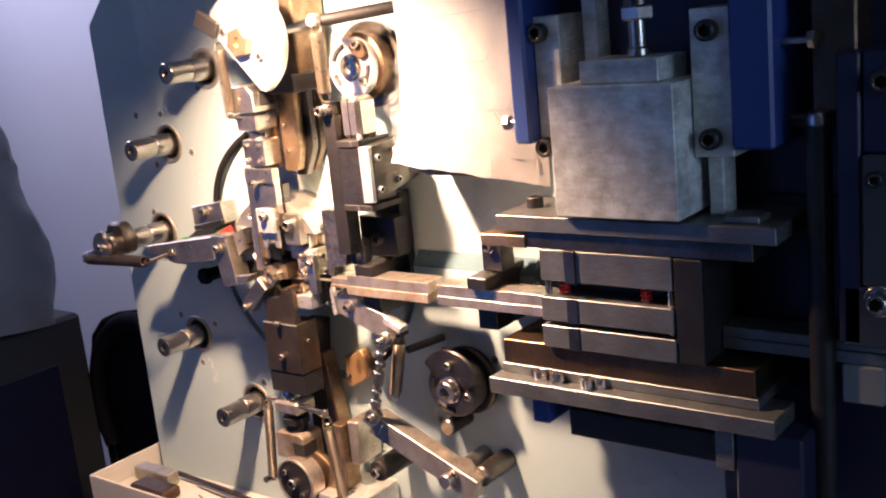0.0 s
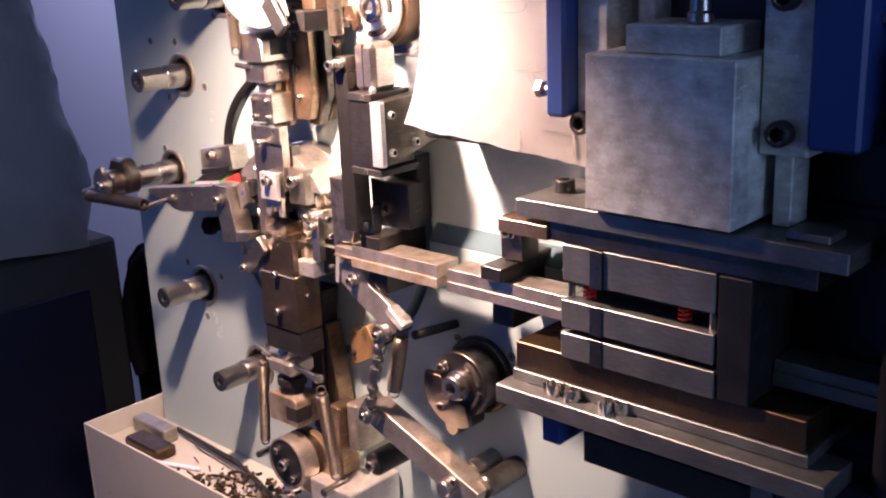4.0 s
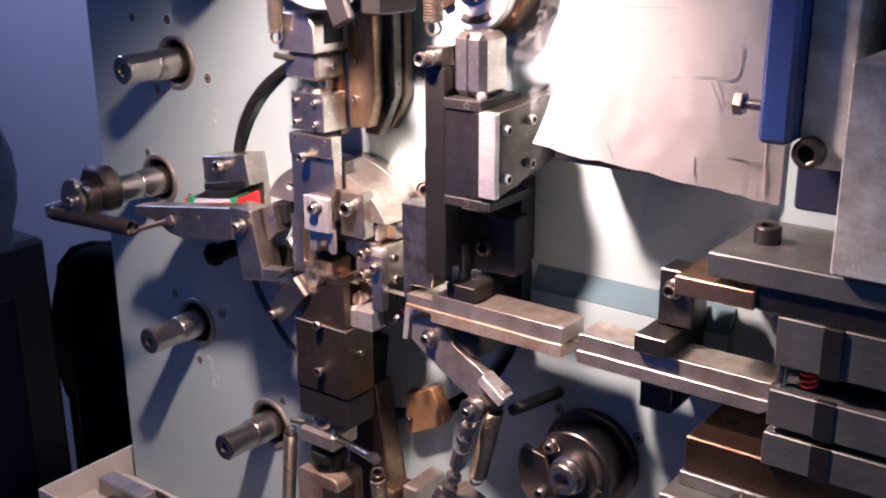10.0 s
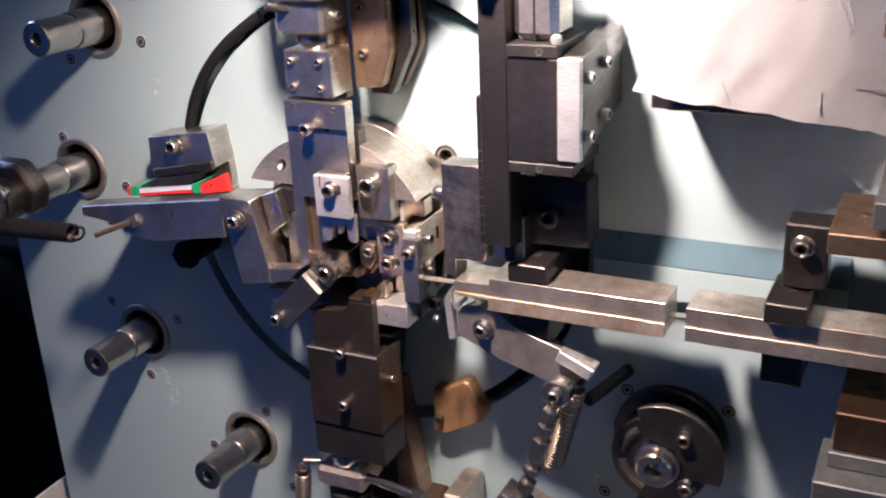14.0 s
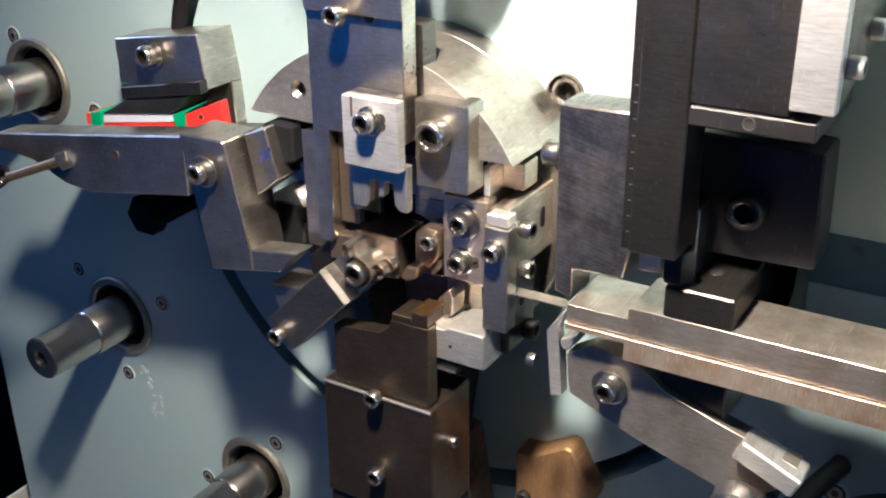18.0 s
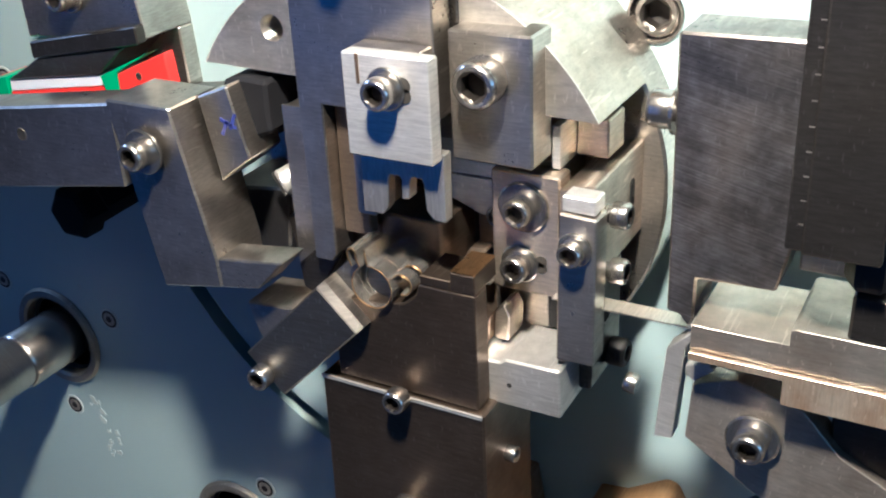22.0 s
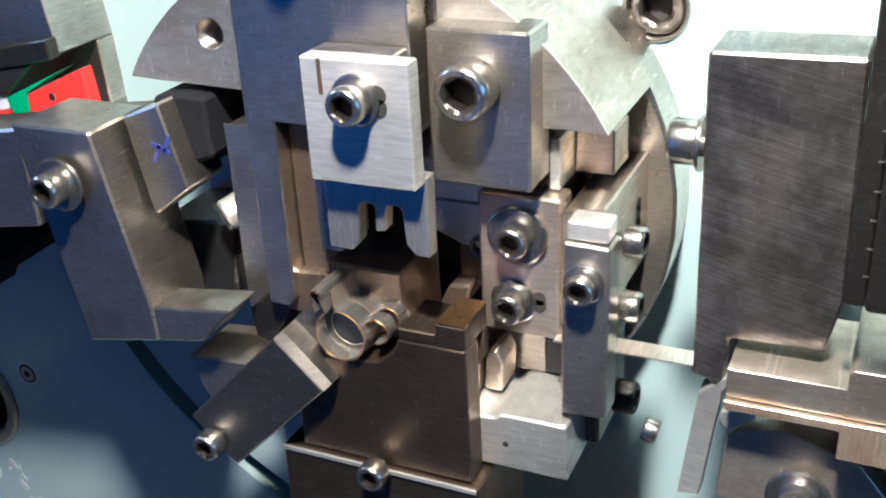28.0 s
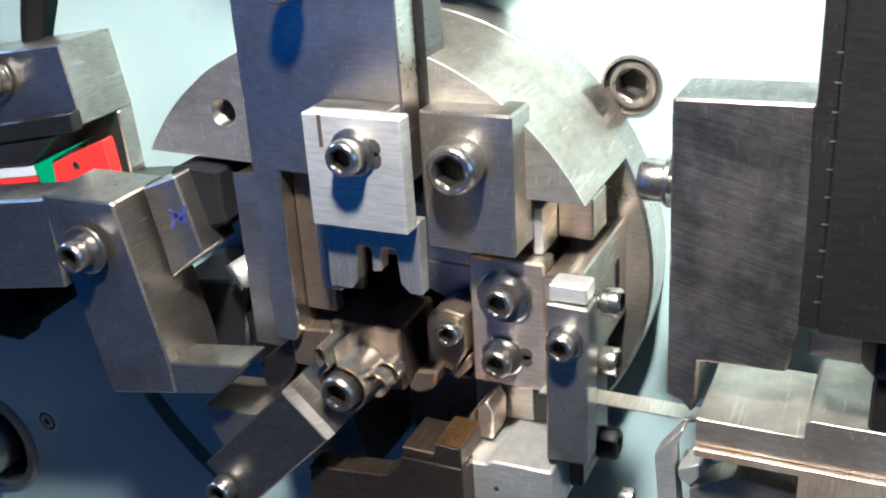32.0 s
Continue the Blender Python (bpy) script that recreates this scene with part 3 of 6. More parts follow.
screw(upper, 0.1120, -0.095, 1.3645, 0.0096, 0.0128)
# black discs on the plate paint the slot's shaded depth
part("slot_hole", joined(rod((0.1176, -0.0953, 1.3660), (0.1176, -0.0945, 1.3660), 0.0024, 16, 0.0), rod((0.1176, -0.0953, 1.3630), (0.1176, -0.0945, 1.3630), 0.0024, 16, 0.0)), SHADE_BLACK, upper, "end of a long slot, its shaded depth painted black")
fork = [(0.0970, 1.3440), (0.1262, 1.3440), (0.1257, 1.3222), (0.1218, 1.3224), (0.1193, 1.3250), (0.1187, 1.3338), (0.1180, 1.3352), (0.1148, 1.3352), (0.1141, 1.3340), (0.1136, 1.3280),
        (0.1108, 1.3276), (0.1111, 1.3338), (0.1104, 1.3350), (0.1074, 1.3350), (0.1065, 1.3338), (0.1057, 1.3240), (0.1035, 1.3212), (0.0968, 1.3212)]
part("forked_tool", prism(fork, -0.0890, -0.0845, 0.0003), STRAP, upper, "polished forked tool with two slots")
part("tool_holder", box(0.0930, 0.1165, -0.0842, -0.0755, 1.3370, 1.372, 0.0005), SATIN, upper)
part("head_block", box(0.0700, 0.1085, -0.077, -0.048, 1.4265, 1.460, 0.0008), STEEL, upper)
for x in (0.0765, 0.0995):
    for z in (1.4335, 1.4525):
        screw(upper, x, -0.077, z, 0.0055)
part("rod_end", lathe((0.089, -0.062, 1.460), [(0, 0.0125), (0.004, 0.0140), (0.010, 0.0140), (0.012, 0.0125)], "z", 28), SCREWED, upper)
part("collar", box(0.0685, 0.1075, -0.082, -0.046, 1.4725, 1.4945, 0.0025), SATIN, upper, "split clamp collar")
screw(upper, 0.1075, -0.064, 1.4835, 0.0065, axis="x")
part("spring_post", rod((0.080, -0.080, 1.489), (0.072, -0.096, 1.494), 0.003), BLACK, upper)
part("clevis", prism([(0.068, 1.4965), (0.112, 1.4965), (0.112, 1.520), (0.102, 1.5295), (0.074, 1.5295), (0.068, 1.522)], -0.088, -0.044, 0.0012), SATIN, upper, "fork-shaped clevis block")
# solid black box in place of the shaded clevis slot
part("clevis_slot", box(0.094, 0.1126, -0.0765, -0.052, 1.5035, 1.5215, 0.0005), SHADE_BLACK, upper)
part("slide_back", box(0.075, 0.104, -0.050, -0.040, 1.42, 1.53, 0.0008), BROWN, upper)
BOLT_END, BOLT_ROOT = Vector((0.0405, -0.0590, 1.3020)), Vector((0.0520, -0.0440, 1.3085))
slot_bolt = part("slotted_bolt", rod(BOLT_END, BOLT_ROOT, 0.0050, 24, 0.0008), BRIGHT, hub, "slotted bright bolt")
bolt_axis = (BOLT_END - BOLT_ROOT).normalized()
bolt_side = bolt_axis.cross(Vector((0, 0, 1))).normalized()
slot_way = (bolt_axis.cross(bolt_side) - bolt_side).normalized() * 0.0049
# black rod across the bolt end paints the slot's shade
part("slot", rod(BOLT_END - slot_way, BOLT_END + slot_way, 0.0009, 8, 0.0), SHADE_BLACK, slot_bolt)

# tall side guide right of the upper slide
guide = thing("side_guide", (0.12, -0.04, 1.47), "long oil-browned guide rail with a row of cap screws", "guide")
part("gib", prism([(0.107, 1.60), (0.1370, 1.60), (0.1370, 1.446), (0.1290, 1.421), (0.107, 1.419)], -0.042, -0.028, 0.001), BROWN, guide)
part("guide_body", prism([(0.112, 1.62), (0.1480, 1.62), (0.1480, 1.450), (0.1300, 1.412), (0.112, 1.412)], -0.0278, -0.0165, 0.001), DARK, guide)
part("back_strip", prism([(0.114, 1.62), (0.1500, 1.62), (0.1500, 1.448), (0.1330, 1.416), (0.114, 1.416)], -0.0145, -0.004, 0.001), TOOLBROWN, guide)
for z in (1.446, 1.479, 1.512, 1.545):
    screw(guide, 0.1165, -0.042, z, 0.0065)

# ---- fixed holder block with its large cap screw ----
holder = thing("holder_block", (0.133, -0.06, 1.35), "ground steel holder block with one large cap screw", "block")
part("block", box(0.1192, 0.1464, -0.0715, -0.0570, 1.3284, 1.3692, 0.0007), STEEL, holder)
screw(holder, 0.1318, -0.0715, 1.3556, 0.0146)

# ---- housing on the hub, with its side screws and screw plate ----
housing = thing("die_housing", (0.145, -0.04, 1.30), "machined steel die housing with a slotted hole and side screws", "housing")
part("rear_block", prism([(0.1516, 1.3205), (0.1635, 1.3232), (0.1635, 1.2895), (0.1516, 1.2870)], -0.0640, -0.0197, 0.0006), BROWNED, housing, "warm-toned rear block")
part("lower_block", box(0.1500, 0.1615, -0.0600, -0.0330, 1.2470, 1.2866, 0.0008), DARK, housing)
part("middle_block", box(0.128, 0.1430, -0.048, -0.0197, 1.262, 1.3225, 0.0006), BROWNED, housing)
# black block put where the pocket lies in shade
part("pocket", box(0.1434, 0.1512, -0.0530, -0.0400, 1.2640, 1.2810, 0.0), BLACK, housing, "black block painting the shade in a pocket")
part("upright_fin", box(0.1462, 0.1490, -0.0568, -0.0300, 1.3236, 1.3380, 0.0003), BRIGHT, housing)
part("fin_block", box(0.1492, 0.1600, -0.0440, -0.0300, 1.3240, 1.3370, 0.0005), BROWNED, housing)
part("screw_plate", box(0.1278, 0.1512, -0.0625, -0.0535, 1.2812, 1.3232, 0.0006), BROWNED, housing, "warm-toned ground screw plate")
screw(housing, 0.1392, -0.0625, 1.3120, 0.0094, 0.0172)
screw(housing, 0.1377, -0.0625, 1.2917, 0.0092, 0.0132)
# two black discs stand for the shade in the slot's end
part("slot_hole", joined(rod((0.1450, -0.0628, 1.2935), (0.1450, -0.0620, 1.2935), 0.0020, 14, 0.0), rod((0.1450, -0.0628, 1.2912), (0.1450, -0.0620, 1.2912), 0.0020, 14, 0.0)), SHADE_BLACK, housing, "end of a long slot, its shaded depth painted black")
# raised black shape paints the depth of the side slot
part("long_slot", joined(rod((0.1633, -0.0310, 1.3108), (0.1638, -0.0310, 1.3108), 0.0021, 18, 0), rod((0.1633, -0.0310, 1.3045), (0.1638, -0.0310, 1.3045), 0.0021, 18, 0), box(0.1633, 0.1638, -0.0331, -0.0289, 1.3045, 1.3108, 0.0)), SHADE_BLACK, housing)
screw(housing, 0.1635, -0.0602, 1.3135, 0.0084, axis="x", proud=0.0045)
for k in range(4):
    part("thread_ring", lathe((0.1643 + 0.0010 * k, -0.0602, 1.3135), [(0.0, 0.0024), (-0.0003, 0.0029), (-0.0006, 0.0024)], "x", 18), SCREWED, housing)
screw(housing, 0.1635, -0.0570, 1.2925, 0.0084, axis="x", proud=0.003)
bore(housing, 0.1616, -0.0470, 1.2705, 0.0070, "x")
screw(housing, 0.1615, -0.0420, 1.2530, 0.0100, axis="x", mat=BLACK)
part("front_bar", prism([(0.1555, 1.3172), (0.1676, 1.3168), (0.1672, 1.2660), (0.1547, 1.2655)], -0.0735, -0.0642, 0.0005), STEEL, housing)
part("bar_step", box(0.1560, 0.1668, -0.0722, -0.0642, 1.3174, 1.3226, 0.0005), BRIGHT, housing)
screw(housing, 0.1610, -0.0735, 1.3064, 0.0080, 0.0108)
foot = [(0.1254, 1.2618), (0.1300, 1.2622), (0.1310, 1.2612), (0.1362, 1.2612), (0.1380, 1.2628), (0.1572, 1.2632), (0.1576, 1.2450), (0.1253, 1.2450)]
part("foot_block", prism(foot, -0.0765, -0.044, 0.0006), BRIGHT, housing, "bright milled foot block")
# tiny black disc, the dent's shade painted on
part("punch_mark", lathe((0.1395, -0.0765, 1.2532), [(0.0, 0.0009), (-0.0002, 0.0008), (-0.0001, 0.0003)], "y", 10), SHADE_BLACK, housing)
part("inner_wall", box(0.1235, 0.1430, -0.0520, -0.0484, 1.2625, 1.2808, 0.0003), SATIN, housing)
part("stop_pin", prism([(0.1290, 1.2630), (0.1345, 1.2630), (0.1350, 1.2725), (0.1330, 1.2765), (0.1298, 1.2738)], -0.0660, -0.0545, 0.0005), BROWNED, housing)
part("stop_pin", prism([(0.1262, 1.2630), (0.1286, 1.2630), (0.1292, 1.2732), (0.1272, 1.2700)], -0.0690, -0.0560, 0.0005), TOOLBROWN, housing)

# ---- mandrel, finished clips on it, and the block behind ----
MX, MZ = 0.0958, 1.2858
nest = thing("mandrel_block", (0.10, -0.06, 1.29), "oil-browned steel jaw block sliding behind the mandrel", "block")
part("upper_jaw", prism([(0.0846, 1.3000), (0.1084, 1.3000), (0.1086, 1.2790), (0.0846, 1.2770)], -0.0728, -0.048, 0.0007), TOOLBROWN, nest)
part("lower_jaw", prism([(0.0688, 1.2944), (0.0843, 1.2958), (0.0843, 1.2810), (0.0688, 1.2810)], -0.0720, -0.050, 0.0007), TOOLBROWN, nest)
swing = thing("swing_lever", (0.121, -0.06, 1.295), "small dark faceted lever with a cap screw and lug", "lever")
part("lever_plate", prism([(0.1142, 1.2985), (0.1150, 1.3032), (0.1205, 1.3060), (0.1272, 1.3050), (0.1275, 1.2930), (0.1225, 1.2850), (0.1142, 1.2865)], -0.066, -0.052, 0.0006), TOOLBROWN, swing)
screw(swing, 0.1232, -0.066, 1.3000, 0.0078)
part("stop_lug", prism([(0.1095, 1.2800), (0.1130, 1.2868), (0.1200, 1.2878), (0.1185, 1.2815), (0.1130, 1.2785)], -0.0720, -0.0580, 0.0008), TOOLBROWN, swing)
part("stop_lug", prism([(0.1195, 1.2838), (0.1270, 1.2905), (0.1275, 1.2862), (0.1225, 1.2805)], -0.0640, -0.0540, 0.0008), TOOLBROWN, swing)
mandrel = thing("mandrel", (MX, -0.07, MZ), "hollow bright steel mandrel tube", "mandrel")
part("sleeve", lathe((MX, 0, MZ), [(-0.0225, 0.0068), (-0.0600, 0.0068), (-0.0602, 0.0064), (-0.0805, 0.0064), (-0.0812, 0.0062), (-0.0812, 0.0058), (-0.058, 0.0056), (-0.057, 0.0005)], "y", 36), CHROME, mandrel)
# slotted plate through which the jaws slide
jaw_plate = thing("jaw_plate", (0.095, -0.048, 1.30), "dark steel plate with square openings for the jaws", "plate")
part("top_plate", box(0.0690, 0.1276, -0.0500, -0.0462, 1.3136, 1.3450, 0.0004), STEEL, jaw_plate)
part("left_plate", box(0.0690, 0.0843, -0.0500, -0.0462, 1.2995, 1.3134, 0.0004), STEEL, jaw_plate)
part("right_plate", prism([(0.1045, 1.3134), (0.1276, 1.3134), (0.1276, 1.2990), (0.1165, 1.3000), (0.1070, 1.3040), (0.1045, 1.3040)], -0.0500, -0.0462, 0.0004), STEEL, jaw_plate)
part("lower_wall", box(0.0985, 0.1233, -0.0500, -0.0462, 1.2500, 1.2765, 0.0004), TOOLBROWN, jaw_plate)
part("ledge", box(0.1000, 0.1232, -0.0560, -0.0460, 1.2767, 1.2778, 0.0003), SATIN, jaw_plate)
# black sheet over the drum paints the depth of the cavity
part("cavity", box(0.0600, 0.1278, -0.0209, -0.0198, 1.2500, 1.3450, 0.0), SHADE_BLACK, jaw_plate, "thin black sheet painting the shade in the cavity behind the plate")

pin = thing("mandrel_pin", (MX, -0.08, MZ), "socket-headed mandrel pin that slides in the sleeve", "pin")
part("core", lathe((MX, 0, MZ), [(-0.060, 0.0050), (-0.084, 0.0050)], "y", 20), SCREWED, pin)
screw(pin, MX, -0.0840, MZ, 0.0118, mat=ARMSTEEL)


def clip(x, y, z, width):
    """A spring clip: an open ring of flat strip with a folded loop, a fin and a small curl."""
    ob = thing("spring_clip", (x, y, z), "bright spring steel clip with folded ears, hanging on the mandrel", "clip", "finished clips")
    r, t = 0.0075, 0.00032

    def strip(points, y0, y1):
        bm = bmesh.new()
        inner, outer = [], []
        for i, (a, b) in enumerate(points):
            p, q = points[max(i - 1, 0)], points[min(i + 1, len(points) - 1)]
            d = Vector((q[0] - p[0], q[1] - p[1])).normalized()
            inner.append((a - d.y * t, b + d.x * t))
            outer.append((a + d.y * t, b - d.x * t))
        rows = [[bm.verts.new((a, yy, b)) for yy in (y0, y1)] for a, b in inner + outer[::-1]]
        n = len(rows)
        for i in range(n):
            j = (i + 1) % n
            bm.faces.new((rows[i][0], rows[j][0], rows[j][1], rows[i][1]))
        m = len(inner)
        for i in range(m - 1):
            for s in (0, 1):
                bm.faces.new((rows[i][s], rows[i + 1][s], rows[n - 2 - i][s], rows[n - 1 - i][s]))
        return bm

    def piece(name, points, trim=0.0):
        part(name, strip(points, y - width / 2 + trim, y + width / 2), CHROME, ob)
        part(name + "_edge", swept([(a, y - width / 2 + trim - 0.0001, b) for a, b in points], 0.00021, 5), COPPER, ob, "heat-tinted cut edge")

    piece("ring", [(x + r * math.cos(a), z + r * math.sin(a)) for a in (math.radians(100 - k * 330 / 40) for k in range(41))])
    # a folded loop beside a straight fin, both standing off the ring
    loop = [(x - 0.0068 + 0.0016 * math.cos(math.radians(c)), z + 0.0112 + 0.0016 * math.sin(math.radians(c))) for c in range(-20, 201, 22)]
    piece("loop", [(x - 0.0040, z + 0.0066), (x - 0.0050, z + 0.0088), (x - 0.0053, z + 0.0102)] + loop + [(x - 0.0081, z + 0.0092), (x - 0.0070, z + 0.0064)])
    piece("fin", [(x - 0.0010, z + 0.0078), (x - 0.0014, z + 0.0106), (x - 0.0018, z + 0.0135)])
    piece("curl", [(x + 0.0102 + 0.0036 * math.cos(a), z + 0.0020 + 0.0036 * math.sin(a)) for a in (math.radians(150 - k * 250 / 18) for k in range(19))], 0.0022)
    return ob


CLIP_PITCH = 0.0072
clips = [clip(MX, -0.0839, MZ, 0.0070) for k in range(7)]

# ---- support arm below the mandrel ----
arm = thing("support_arm", (0.067, -0.09, 1.258), "diagonal dark steel support arm with a cap screw at its end", "arm")
part("arm_bar", turned_box(0.0669, 1.2595, 0.0490, 0.0205, -0.0920, -0.078, 45, 0.0006), ARMSTEEL, arm)


def sloped(length, y0, y1, back, along, mat, name):
    """A block that continues the arm, its front falling back from y0 to y1."""
    bm = box(0.0, length, 0.0, 1.0, -0.0102, 0.0102, 0.0)
    for v in bm.verts:
        v.co.y = back if v.co.y > 0.5 else (y0 if v.co.x < length / 2 else y1)
    bmesh.ops.transform(bm, matrix=pose(0.0669, 0, 1.2595, 0, -45, 0) @ pose(along, 0, 0), verts=bm.verts)
    return part(name, bm, mat, arm)


sloped(0.0024, -0.0920, -0.0900, -0.077, 0.0246, SATIN, "bevelled_end")
sloped(0.0120, -0.0830, -0.0790, -0.070, 0.0271, ARMSTEEL, "arm_root")
screw(arm, 0.0506, -0.092, 1.2434, 0.0088, 0.0, proud=0.001)
wedge = thing("wedge_plate", (0.05, -0.07, 1.26), "bright-edged steel wedge plates behind the support arm", "plate")
part("lower_wedge", prism([(0.0325, 1.2605), (0.0560, 1.2625), (0.0620, 1.2560), (0.040, 1.243), (0.036, 1.249)], -0.077, -0.055, 0.0006), STEEL, wedge)
part("upper_wedge", prism([(0.0535, 1.2775), (0.0690, 1.2915), (0.0735, 1.2860), (0.060, 1.266), (0.0545, 1.268)], -0.0700, -0.060, 0.0006), DARK, wedge)
part("stop", prism([(-0.002, 1.262), (0.034, 1.268), (0.038, 1.296), (0.006, 1.292)], -0.050, -0.020, 0.001), BLACK, wedge, "black stop behind the bracket")
part("carrier", prism([(0.036, 1.285), (0.064, 1.300), (0.075, 1.285), (0.08, 1.225), (0.06, 1.222), (0.042, 1.25)], -0.052, -0.0197, 0.001), DARK, wedge)

# ---- lower slide ----
lower = thing("lower_slide", (0.104, -0.07, 1.19), "vertical dark steel slide with two cap screws in front", "slide", "forming slides")
part("tool_blade", prism([(0.078, 1.2215), (0.1325, 1.2215), (0.1325, 1.2645), (0.1125, 1.2645), (0.1110, 1.2600), (0.1060, 1.2560), (0.0785, 1.2530)], -0.0855, -0.0768, 0.0005), SLIDEBROWN, lower)
part("tip_step", box(0.1128, 0.1238, -0.0853, -0.0680, 1.2647, 1.2681, 0.0004), SLIDEBROWN, lower)
part("tip", box(0.1240, 0.1325, -0.0853, -0.0700, 1.2647, 1.2714, 0.0003), SLIDEBROWN, lower)
part("tip_cap", box(0.1241, 0.1324, -0.0852, -0.0701, 1.2715, 1.2719, 0.0), COPPER, lower, "heat-tinted tool tip")
part("body", prism([(0.0715, 1.2210), (0.1350, 1.2210), (0.1350, 1.1525), (0.0700, 1.1525)], -0.0870, -0.050, 0.0007), SLIDEBROWN, lower)
part("bright_edge", box(0.0715, 0.1345, -0.0876, -0.0868, 1.2196, 1.2208, 0.0), BRIGHT, lower)
screw(lower, 0.1045, -0.0870, 1.2215, 0.0085, proud=0.002)
screw(lower, 0.1040, -0.0870, 1.1755, 0.0085, proud=0.002)
screw(lower, 0.1350, -0.070, 1.195, 0.006, axis="x")
part("black_spacer", box(0.0705, 0.1345, -0.0855, -0.050, 1.122, 1.1520, 0.0008), BLACK, lower)
part("rod_end", lathe((0.088, -0.066, 1.105), [(0, 0.0125), (0.003, 0.014), (0.013, 0.014), (0.0168, 0.0125)], "z", 28), SCREWED, lower)
part("collar", box(0.066, 0.110, -0.084, -0.046, 1.088, 1.106, 0.003), BAR, lower, "split clamp collar")
part("spring_post", rod((0.110, -0.076, 1.101), (0.163, -0.088, 1.104), 0.0038), SCREWED, lower)
part("left_post", rod((0.067, -0.075, 1.105), (0.052, -0.081, 1.106), 0.003), SCREWED, lower)
part("post_nut", rod((0.160, -0.087, 1.1035), (0.170, -0.090, 1.105), 0.0055, 6), SCREWED, lower)
part("clevis", prism([(0.060, 1.022), (0.114, 1.022), (0.114, 1.056), (0.108, 1.060), (0.066, 1.060), (0.060, 1.056)], -0.084, -0.046, 0.0012), RUSTY, lower, "fork-shaped clevis block")
part("neck", lathe((0.088, -0.066, 1.0742), [(-0.014, 0.015), (-0.004, 0.015), (-0.003, 0.018), (0.006, 0.018), (0.007, 0.011), (0.0135, 0.011)], "z", 24), BLACK, lower)
# black box stands for the shade inside the lower clevis slot
part("clevis_slot", box(0.094, 0.1146, -0.0845, -0.060, 1.030, 1.048, 0.0005), SHADE_BLACK, lower)
low_guide = thing("lower_guide", (0.125, -0.02, 1.10), "long dark guide block of the lower slide, bolted to the face, deep shade put into its black", "guide")
# black stands for dark blue paint lying in deep shadow
part("guide_body", prism([(0.085, 1.02), (0.112, 1.02), (0.112, 1.165), (0.118, 1.21), (0.085, 1.21)], -0.034, -0.006, 0.001), BLACK, low_guide)
part("rail", prism([(0.1124, 1.165), (0.1185, 1.165), (0.1330, 1.069), (0.1350, 1.020), (0.1124, 1.020)], -0.0300, -0.0060, 0.0008), BROWN, low_guide, "oil-browned sliding rail")
stop = thing("brown_stop_block", (0.17, -0.01, 1.145), "golden-brown steel stop with sloping corners, screwed to the face", "block")
part("block", prism([(0.1450, 1.160), (0.1570, 1.1615), (0.1735, 1.172), (0.1780, 1.171), (0.1915, 1.145), (0.1895, 1.138), (0.1550, 1.118), (0.1450, 1.120)], -0.0170, -0.0008, 0.001), GOLDEN, stop)
screw(stop, 0.1512, -0.0170, 1.1331, 0.0070, mat=BLACK)

# ---- left forming tool: arm, bracket, guide ----
left = thing("left_tool", (-0.02, -0.08, 1.31), "horizontal steel tool arm with an L-shaped bracket", "slide", "forming slides")
part("arm_bar", prism([(-0.158, 1.3125), (-0.010, 1.3345), (-0.010, 1.3025), (-0.085, 1.2900), (-0.105, 1.2920), (-0.128, 1.3010), (-0.158, 1.3040)], -0.0845, -0.066, 0.0008), SATIN, left)
part("rear_carrier", prism([(-0.150, 1.300), (-0.012, 1.318), (-0.012, 1.298), (-0.085, 1.288), (-0.150, 1.290)], -0.0655, -0.003, 0.0008), DARK, left)
bore(left, -0.0600, -0.0845, 1.3160, 0.0050)
part("bracket", prism([(-0.0110, 1.3365), (0.0185, 1.3365), (0.0295, 1.2820), (0.0300, 1.2702), (0.0020, 1.2650)], -0.0860, -0.060, 0.0007), STEEL, left, "milled upright of the L-shaped bracket")
part("bracket_foot", prism([(0.0297, 1.2820), (0.0590, 1.2860), (0.0470, 1.2735), (0.0302, 1.2703)], -0.0860, -0.072, 0.0006), STEEL, left, "milled foot of the L-shaped bracket")
screw(left, 0.0060, -0.0860, 1.3203, 0.0102, 0.0165, proud=0.002)
part("insert", prism([(0.0205, 1.3372), (0.0340, 1.3425), (0.0405, 1.3170), (0.0262, 1.3065)], -0.0735, -0.055, 0.0006), STEEL, left, "small marked insert plate")
for cx, cz, n, a in ((0.0312, 1.3272, 0.0062, 62), (0.0330, 1.3290, 0.0070, -20), (0.0350, 1.3300, 0.0066, 62)):
    part("marker_stroke", turned_box(cx, cz, n, 0.0013, -0.07365, -0.0734, a, 0.0), MARK, left)
part("black_pad", prism([(0.026, 1.3415), (0.0350, 1.3432), (0.0450, 1.3428), (0.0445, 1.3300), (0.0455, 1.3245), (0.0400, 1.3225), (0.0375, 1.3180), (0.026, 1.316)], -0.066, -0.045, 0.0012), RUBBER, left, "black worn pad")
part("lower_knob", lathe((-0.087, -0.050, 1.262), [(0, 0.010), (0.002, 0.0125), (0.012, 0.0125), (0.014, 0.010), (0.046, 0.009)], "y", 6), RUBBER, left, "black six-sided knob")
part("spring_stud", rod((-0.098, -0.084, 1.3075), (-0.130, -0.102, 1.296), 0.0026), BROWN, left)
part("stud_nut", rod((-0.097, -0.0835, 1.308), (-0.103, -0.087, 1.3058), 0.0055, 6), SCREWED, left)

